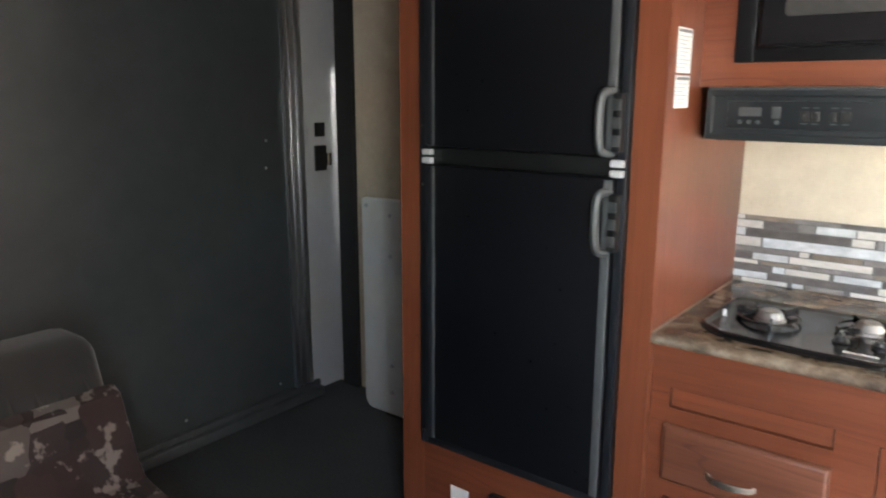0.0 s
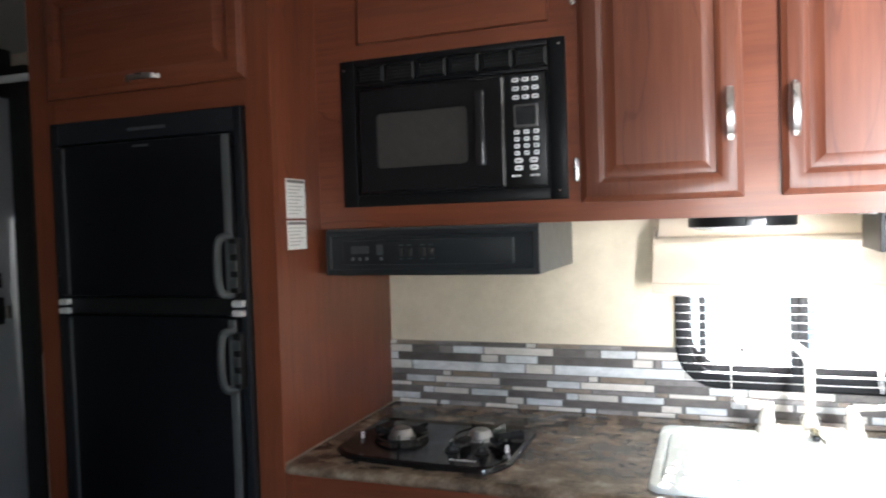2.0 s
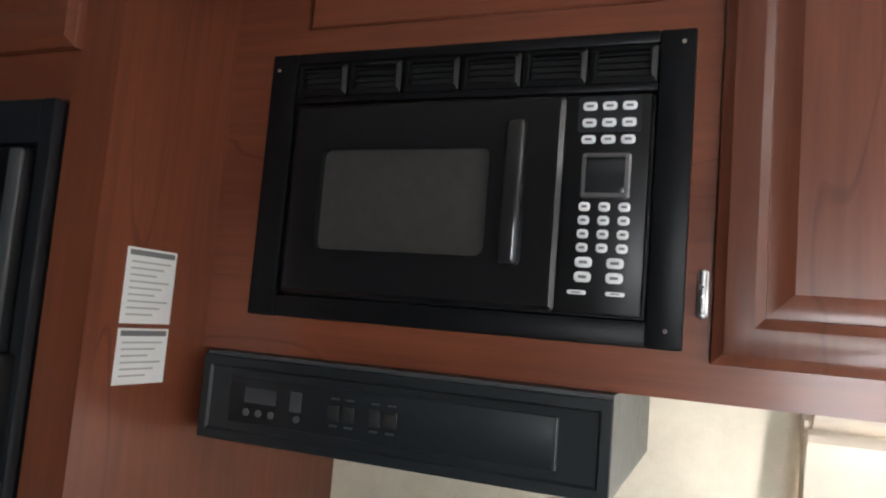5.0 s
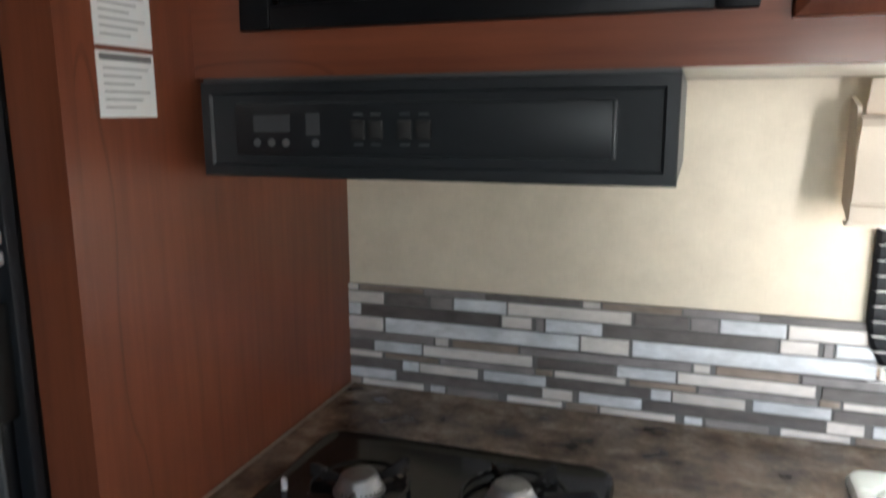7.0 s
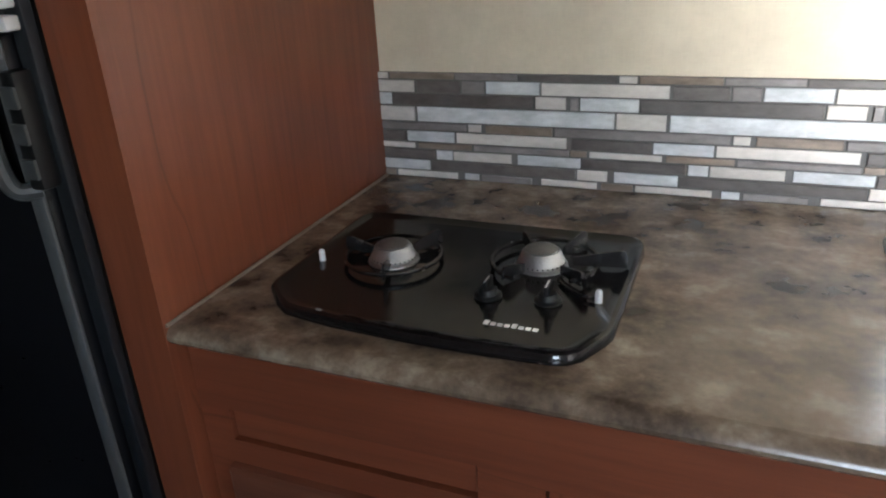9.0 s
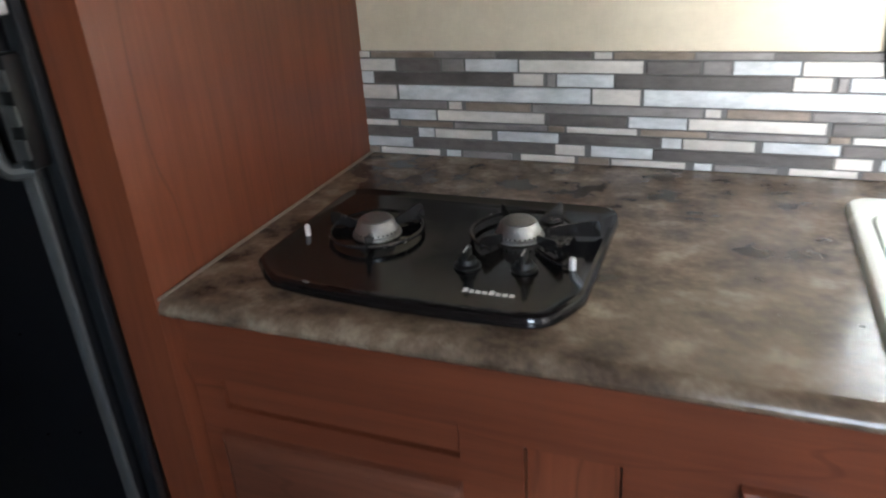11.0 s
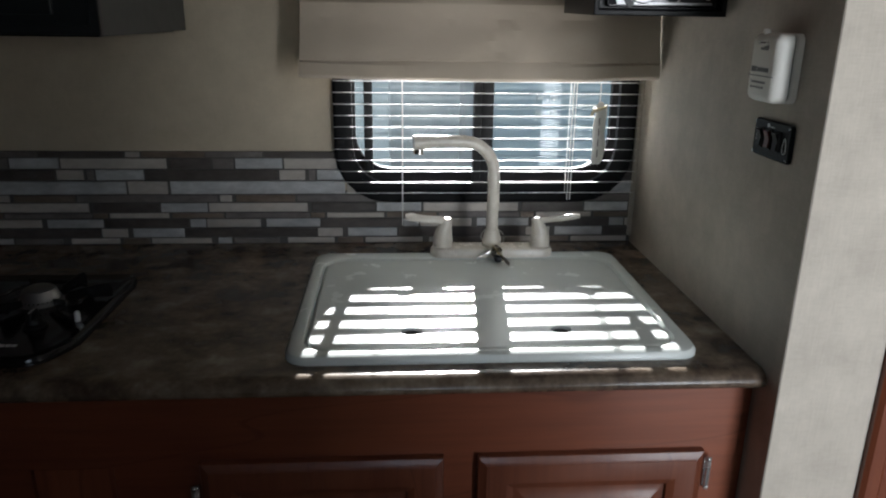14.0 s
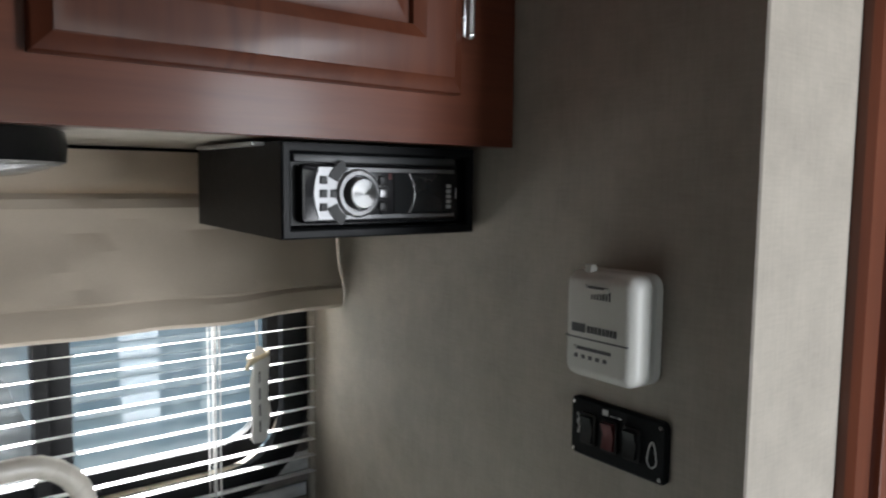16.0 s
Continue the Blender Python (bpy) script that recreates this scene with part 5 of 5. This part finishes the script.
for k in range(5):
    part("maker_mark", boxes((0.979, 0.9845, F1 - 0.0008, F1 + 0.0002, 1.4185 + 0.005 * k, 1.4222 + 0.005 * k)), MARK_WHITE, face, smooth=False)
part("marker", boxes((0.9905, 0.9918, F1 - 0.0004, F1 + 0.003, 1.428, 1.439)), MARK_WHITE, face, smooth=False)

# ---- thermostat and switch panel ----
WX = 1.0195
thermo = thing("thermostat", (1.0, 1.63, 1.284), "ivory plastic wall thermostat with slide lever", "thermostat")
t_o = rounded(1.602, 1.676, 1.284, 1.374, 0.0115)
part("back_plate", made(lambda bm: loft(bm, [(t_o, WX), (t_o, WX - 0.008), (inset(t_o, 0.002), WX - 0.010)], "x")), WHITE_PLASTIC, thermo)
part("gap", made(lambda bm: loft(bm, [(inset(t_o, 0.003), WX - 0.010), (inset(t_o, 0.003), WX - 0.0125)], "x")), INK, thermo, "dark seam")
cover = part("cover", made(lambda bm: loft(bm, [(inset(t_o, 0.0005), WX - 0.0125), (t_o, WX - 0.015), (inset(t_o, 0.0005), WX - 0.026), (inset(t_o, 0.003), WX - 0.031), (inset(t_o, 0.007), WX - 0.034), (inset(t_o, 0.0095), WX - 0.0345)], "x")), WHITE_PLASTIC, thermo)
CX = WX - 0.0347
part("seam", boxes((CX - 0.0002, CX + 0.003, 1.608, 1.672, 1.318, 1.3192)), INK, cover, smooth=False)
part("slot", boxes((CX - 0.0003, CX + 0.002, 1.628, 1.654, 1.3605, 1.3625)), INK, cover, smooth=False)
part("slot", boxes((CX - 0.0003, CX + 0.002, 1.624, 1.664, 1.309, 1.3115)), INK, cover, smooth=False)
part("badge", boxes((CX - 0.0004, CX + 0.002, 1.651, 1.665, 1.3235, 1.3305)), INK, cover, "dark maker badge", False)
for k in range(8):
    part("print_bar", boxes((CX - 0.0004, CX + 0.002, 1.619 + 0.0038 * k, 1.6218 + 0.0038 * k, 1.324, 1.3295)), INK, cover, smooth=False)
for k in range(7):
    part("tick", boxes((CX - 0.0004, CX + 0.002, 1.626 + 0.003 * k, 1.6272 + 0.003 * k, 1.352, 1.3555 + 0.0006 * (6 - k))), INK, cover, smooth=False)
for k in range(5):
    part("numeral", boxes((CX - 0.0004, CX + 0.002, 1.628 + 0.0075 * k, 1.6315 + 0.0075 * k, 1.302, 1.305)), INK, cover, smooth=False)
for y, z in ((1.651, 1.3615), (1.629, 1.360), (1.661, 1.3103)):
    part("slider", made(lambda bm: cyl(bm, (CX + 0.001, y, z), (CX - 0.003, y, z), 0.0022, seg=10)), WHITE_PLASTIC, cover)
part("lever", made(lambda bm: box(bm, WX - 0.030, WX - 0.022, 1.650, 1.658, 1.372, 1.379, 0.002)), WHITE_PLASTIC, thermo, "small top lever")

sw = thing("switch_panel", (1.018, 1.64, 1.205), "black plastic switch plate with three rockers", "switch")
s_o = rounded(1.590, 1.690, 1.206, 1.258, 0.006)
plate = part("plate", made(lambda bm: loft(bm, [(s_o, WX), (s_o, WX - 0.0035), (inset(s_o, 0.002), WX - 0.0055)], "x")), BLACK_SATIN, sw)
SX = WX - 0.0055
for y, m, lab in ((1.668, BLACK, ""), (1.645, RED_ROCKER, "dull red rocker switch"), (1.622, BLACK, "")):
    k = part("rocker_bezel", made(lambda bm: loft(bm, [(rounded(y - 0.0085, y + 0.0085, 1.2185, 1.2465, 0.002), SX + 0.001), (rounded(y - 0.0085, y + 0.0085, 1.2185, 1.2465, 0.002), SX - 0.0025), (rounded(y - 0.0065, y + 0.0065, 1.2205, 1.2445, 0.001), SX - 0.0025)], "x")), RUBBER, plate)
    part("rocker", made(lambda bm: loft(bm, [([(SX - 0.001, 1.2210), (SX - 0.0055, 1.2215), (SX - 0.0035, 1.2330), (SX - 0.0075, 1.2440), (SX - 0.001, 1.2440)][::-1], y - 0.0058), ([(SX - 0.001, 1.2210), (SX - 0.0055, 1.2215), (SX - 0.0035, 1.2330), (SX - 0.0075, 1.2440), (SX - 0.001, 1.2440)][::-1], y + 0.0058)], "y")), m, k, lab)
for y in (1.595, 1.685):
    for z in (1.211, 1.253):
        part("screw", made(lambda bm: cyl(bm, (SX + 0.001, y, z), (SX - 0.0012, y, z), 0.0018, seg=8)), CHROME, plate, "tiny bright screw")
part("maker_mark", boxes((SX - 0.0003, SX + 0.001, 1.648, 1.654, 1.2485, 1.2535), (SX - 0.0003, SX + 0.001, 1.634, 1.646, 1.2490, 1.2500)), MARK_WHITE, plate, smooth=False)
bolt = [(1.6815, 1.244), (1.6790, 1.240), (1.6810, 1.236), (1.6785, 1.232), (1.6805, 1.226)]
part("bolt_symbol", made(lambda bm: [tube(bm, [(SX - 0.0004, *a), (SX - 0.0004, *b)], 0.0011, 6) for a, b in zip(bolt, bolt[1:])]), MARK_WHITE, plate, "white lightning bolt print")
part("flame_symbol", made(lambda bm: tube(bm, [(SX - 0.0004, 1.603 + 0.0042 * math.sin(a) * (1 - 0.35 * math.cos(a)), 1.2275 + 0.009 * math.cos(a) * (1 if math.cos(a) < 0 else 1.35)) for a in (2 * math.pi * k / 18 for k in range(19))], 0.0006, 6)), MARK_WHITE, plate, "white flame outline print")

# ---- rear end: ramp door, seal, board, rod ----
ramp_door = thing("ramp_door", (REAR_X, 1.2, 0), "closed grey metal ramp door with aluminium edge frame", "ramp door")
XR = REAR_X + 0.002
part("skin", boxes((XR, XR + 0.028, -0.34, 2.135, 0.075, 2.08)), RAMP_SKIN, ramp_door, "dull grey coated sheet", False)
part("edge_profile", made(lambda bm: (box(bm, XR, XR + 0.045, 2.135, 2.152, 0.05, 2.085, 0.003), box(bm, XR, XR + 0.036, 2.152, 2.172, 0.05, 2.085, 0.004), box(bm, XR, XR + 0.044, 2.172, 2.190, 0.05, 2.085, 0.003), box(bm, XR, XR + 0.034, 2.190, 2.212, 0.05, 2.085, 0.004), box(bm, XR, XR + 0.046, 2.212, 2.243, 0.05, 2.085, 0.008))), ALU, ramp_door, "ribbed aluminium edge profile")
part("side_jamb", boxes((XR, XR + 0.034, 2.243, 2.466, 0.02, 2.10), bevel=0.002), plain("satin_aluminium_jamb", (0.62, 0.63, 0.635), 0.48, 0.45, 0.06), ramp_door, "satin aluminium side jamb")
part("bottom_profile", made(lambda bm: (box(bm, XR, XR + 0.05, -0.34, 2.285, 0.045, 0.075, 0.004), box(bm, XR, XR + 0.075, -0.34, 2.285, 0.0, 0.045, 0.004))), plain("worn_sill", (0.15, 0.155, 0.16), 0.42, 0.7), ramp_door, "worn metal sill profile")
lock = part("latch", made(lambda bm: box(bm, XR + 0.033, XR + 0.046, 2.305, 2.376, 1.103, 1.222, 0.004)), BLACK, ramp_door, "black latch pocket")
part("latch_lever", made(lambda bm: box(bm, XR + 0.044, XR + 0.058, 2.370, 2.398, 1.125, 1.185, 0.005)), CHROME, lock, "bright latch lever")
part("latch_plate", made(lambda bm: box(bm, XR + 0.033, XR + 0.040, 2.312, 2.374, 1.262, 1.328, 0.003)), BLACK, ramp_door, "black strike cover")
for y, z in ((2.034, 1.258), (2.028, 1.139), (0.9, 0.12), (1.55, 0.12), (2.05, 0.12)):
    part("rivet", made(lambda bm: ball(bm, (XR + 0.028, y, z), 0.007, 0.5, 1, 1, 10, 6)), ALU, ramp_door, "bright rivet head")
part("top_seal", made(lambda bm: box(bm, XR, XR + 0.07, -0.35, 2.466, 2.10, 2.235, 0.006)), RUBBER, ramp_door, "black rubber top seal")
part("seal_bracket", made(lambda bm: box(bm, XR, XR + 0.13, 2.15, 2.40, 2.175, 2.292, 0.006)), RUBBER, ramp_door, "black bracket cover")
one("corner_seal", boxes((-2.45, -2.345, 2.44, 2.468, 0, 2.24), bevel=0.004), RUBBER, "black rubber corner post", "seal", "structure")

board = thing("white_board", (-1.95, 2.3, 0), "white painted board with corner bolts on floor", "board")
part("panel", made(lambda bm: slab(bm, rounded(-2.155, -1.70, 0.012, 1.010, [0.05, 0.02, 0.02, 0.02]), 2.318, 2.298, "y", 0.004)), PAINT_WHITE, board)
part("foot", boxes((-2.03, -1.75, 2.299, 2.318, 0, 0.014)), RUBBER, board, "black rubber foot")
for x, z in ((-2.125, 0.975), (-1.985, 0.94), (-1.985, 0.76), (-1.985, 0.25), (-1.985, 0.12)):
    part("bolt", made(lambda bm: cyl(bm, (x, 2.2985, z), (x, 2.290, z), 0.011, 0.008, 12)), ALU, board, "round bolt head")

rod = thing("white_rod", (-1.65, 1.9, 2.02), "white metal rod with ball end below ceiling", "rod")
part("bar", made(lambda bm: cyl(bm, (-1.985, 1.90, 2.026), (-1.2705, 1.90, 2.016), 0.013, seg=16)), PAINT_WHITE, rod)
part("ball_end", made(lambda bm: ball(bm, (-1.985, 1.90, 2.026), 0.031)), PAINT_WHITE, rod)

# ---- sofa against the ramp door ----
sofa = thing("sofa", (-1.5, 0.05, 0), "grey corduroy sofa with a patchwork throw", "sofa")
part("base", boxes((-1.95, -1.25, -0.35, 0.84, 0.02, 0.28), bevel=0.02), plain("sofa_base_dark", (0.018, 0.014, 0.013), 0.8), sofa)


def cushion(bm, x0, x1, y0, y1, z0, z1, r, lean=0.0):
    box(bm, x0, x1, y0, y1, z0, z1, r, 4)
    for v in bm.verts:
        v.co.x += lean * (v.co.z - z0)


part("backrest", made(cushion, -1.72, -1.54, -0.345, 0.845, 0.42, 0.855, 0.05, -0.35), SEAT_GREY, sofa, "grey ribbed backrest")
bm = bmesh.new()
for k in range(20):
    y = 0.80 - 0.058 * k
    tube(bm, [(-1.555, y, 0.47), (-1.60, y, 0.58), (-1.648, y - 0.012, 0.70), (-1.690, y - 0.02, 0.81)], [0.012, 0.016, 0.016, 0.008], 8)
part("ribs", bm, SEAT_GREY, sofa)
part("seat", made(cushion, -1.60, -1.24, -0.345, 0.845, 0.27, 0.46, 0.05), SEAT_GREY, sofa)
throw = bmesh.new()
rows = []
for i in range(41):
    y = 0.852 - 1.18 * i / 40
    row = []
    for j, (x, z) in enumerate(((-1.655, 0.715), (-1.625, 0.700), (-1.592, 0.62), (-1.555, 0.53), (-1.53, 0.490), (-1.46, 0.475), (-1.38, 0.472), (-1.29, 0.474), (-1.238, 0.46), (-1.225, 0.40), (-1.222, 0.30))):
        w = 0.012 * noise.noise((y * 6, j * 0.7, 1.5))
        row.append(Vector((x + w, y, z + abs(w) * 0.8)))
    rows.append(row)
vs = [[throw.verts.new(p) for p in r] for r in rows]
vb = [[throw.verts.new(p + Vector((0.012, 0, 0.012))) for p in r] for r in rows]
for i in range(40):
    for j in range(10):
        throw.faces.new((vb[i][j], vb[i][j + 1], vb[i + 1][j + 1], vb[i + 1][j]))
        throw.faces.new((vs[i][j], vs[i + 1][j], vs[i + 1][j + 1], vs[i][j + 1]))
for j in range(10):
    for i in (0, 40):
        throw.faces.new((vs[i][j], vs[i][j + 1], vb[i][j + 1], vb[i][j]))
for i in range(40):
    for j in (0, 10):
        throw.faces.new((vs[i][j], vb[i][j], vb[i + 1][j], vs[i + 1][j]))
part("throw", throw, QUILT, sofa, "patterned patchwork throw")

# ---- outside ----
one("ground", boxes((-150, 150, -150, 150, -0.95, -0.9)), GRAVEL, "pale gravel ground", "ground", "structure")


def trailer(name, x0, x1, y0, windows, label):
    t = thing(name, ((x0 + x1) / 2, y0, -0.9), label, "trailer")
    body = part("wall", boxes((x0, x1, y0 + 0.02, y0 + 2.4, -0.4, 2.5)), SIDING, t, smooth=False)
    # skirt added to hide sunlit ground beneath the body
    part("skirt", made(lambda bm: box(bm, x0 + 0.02, x1 - 0.02, y0 + 0.03, y0 + 0.06, -0.9, -0.39, 0.004)), SIDING, t, "pale skirting added to hide the sunlit ground")
    for k in range(20):
        part("siding_strip", made(lambda bm: box(bm, x0, x1, y0, y0 + 0.021, -0.4 + 0.145 * k, -0.4 + 0.145 * k + 0.138, 0.006, 1)), SIDING, body)
    part("roof", made(lambda bm: box(bm, x0 - 0.05, x1 + 0.05, y0 - 0.05, y0 + 2.45, 2.5, 2.6, 0.03)), PAINT_WHITE, t)
    for wx in (x0 + 1.0, x1 - 1.0):
        part("wheel", made(lambda bm: cyl(bm, (wx, y0 + 0.07, -0.56), (wx, y0 + 0.27, -0.56), 0.34, seg=24)), RUBBER, t)
    for a, b, c, d in windows:
        w = part("window", made(ring_prism, rounded(a, b, c, d, 0.06), rounded(a + 0.04, b - 0.04, c + 0.04, d - 0.04, 0.03), y0 + 0.01, y0 - 0.02), FRAME_BLACK, t)
        part("glass", boxes((a + 0.03, b - 0.03, y0 - 0.012, y0 - 0.004, c + 0.03, d - 0.03)), DISPLAY, w, smooth=False)


trailer("neighbour_trailer", 1.30, 8.5, 7.2, [(2.0, 2.7, 1.0, 1.6), (3.6, 4.6, 1.0, 1.6)], "pale grey travel trailer parked alongside")
trailer("neighbour_trailer", -6.0, 0.45, 7.6, [(-1.4, -0.5, 0.9, 1.5)], "pale grey travel trailer parked further off")
# third trailer added to close the bright gap between the nearer two
trailer("neighbour_trailer", -2.5, 5.5, 11.2, [], "off-white travel trailer added to block the bright gap")
marker_plate = thing("marker_plate", (1.86, 7.19, 0.56), "four small white vent covers on trailer siding", "vent cover")
for x in (1.77, 1.90):
    for z in (0.56, 0.69):
        part("cover", made(lambda bm: box(bm, x, x + 0.06, 7.175, 7.201, z, z + 0.05, 0.006)), PAINT_WHITE, marker_plate)
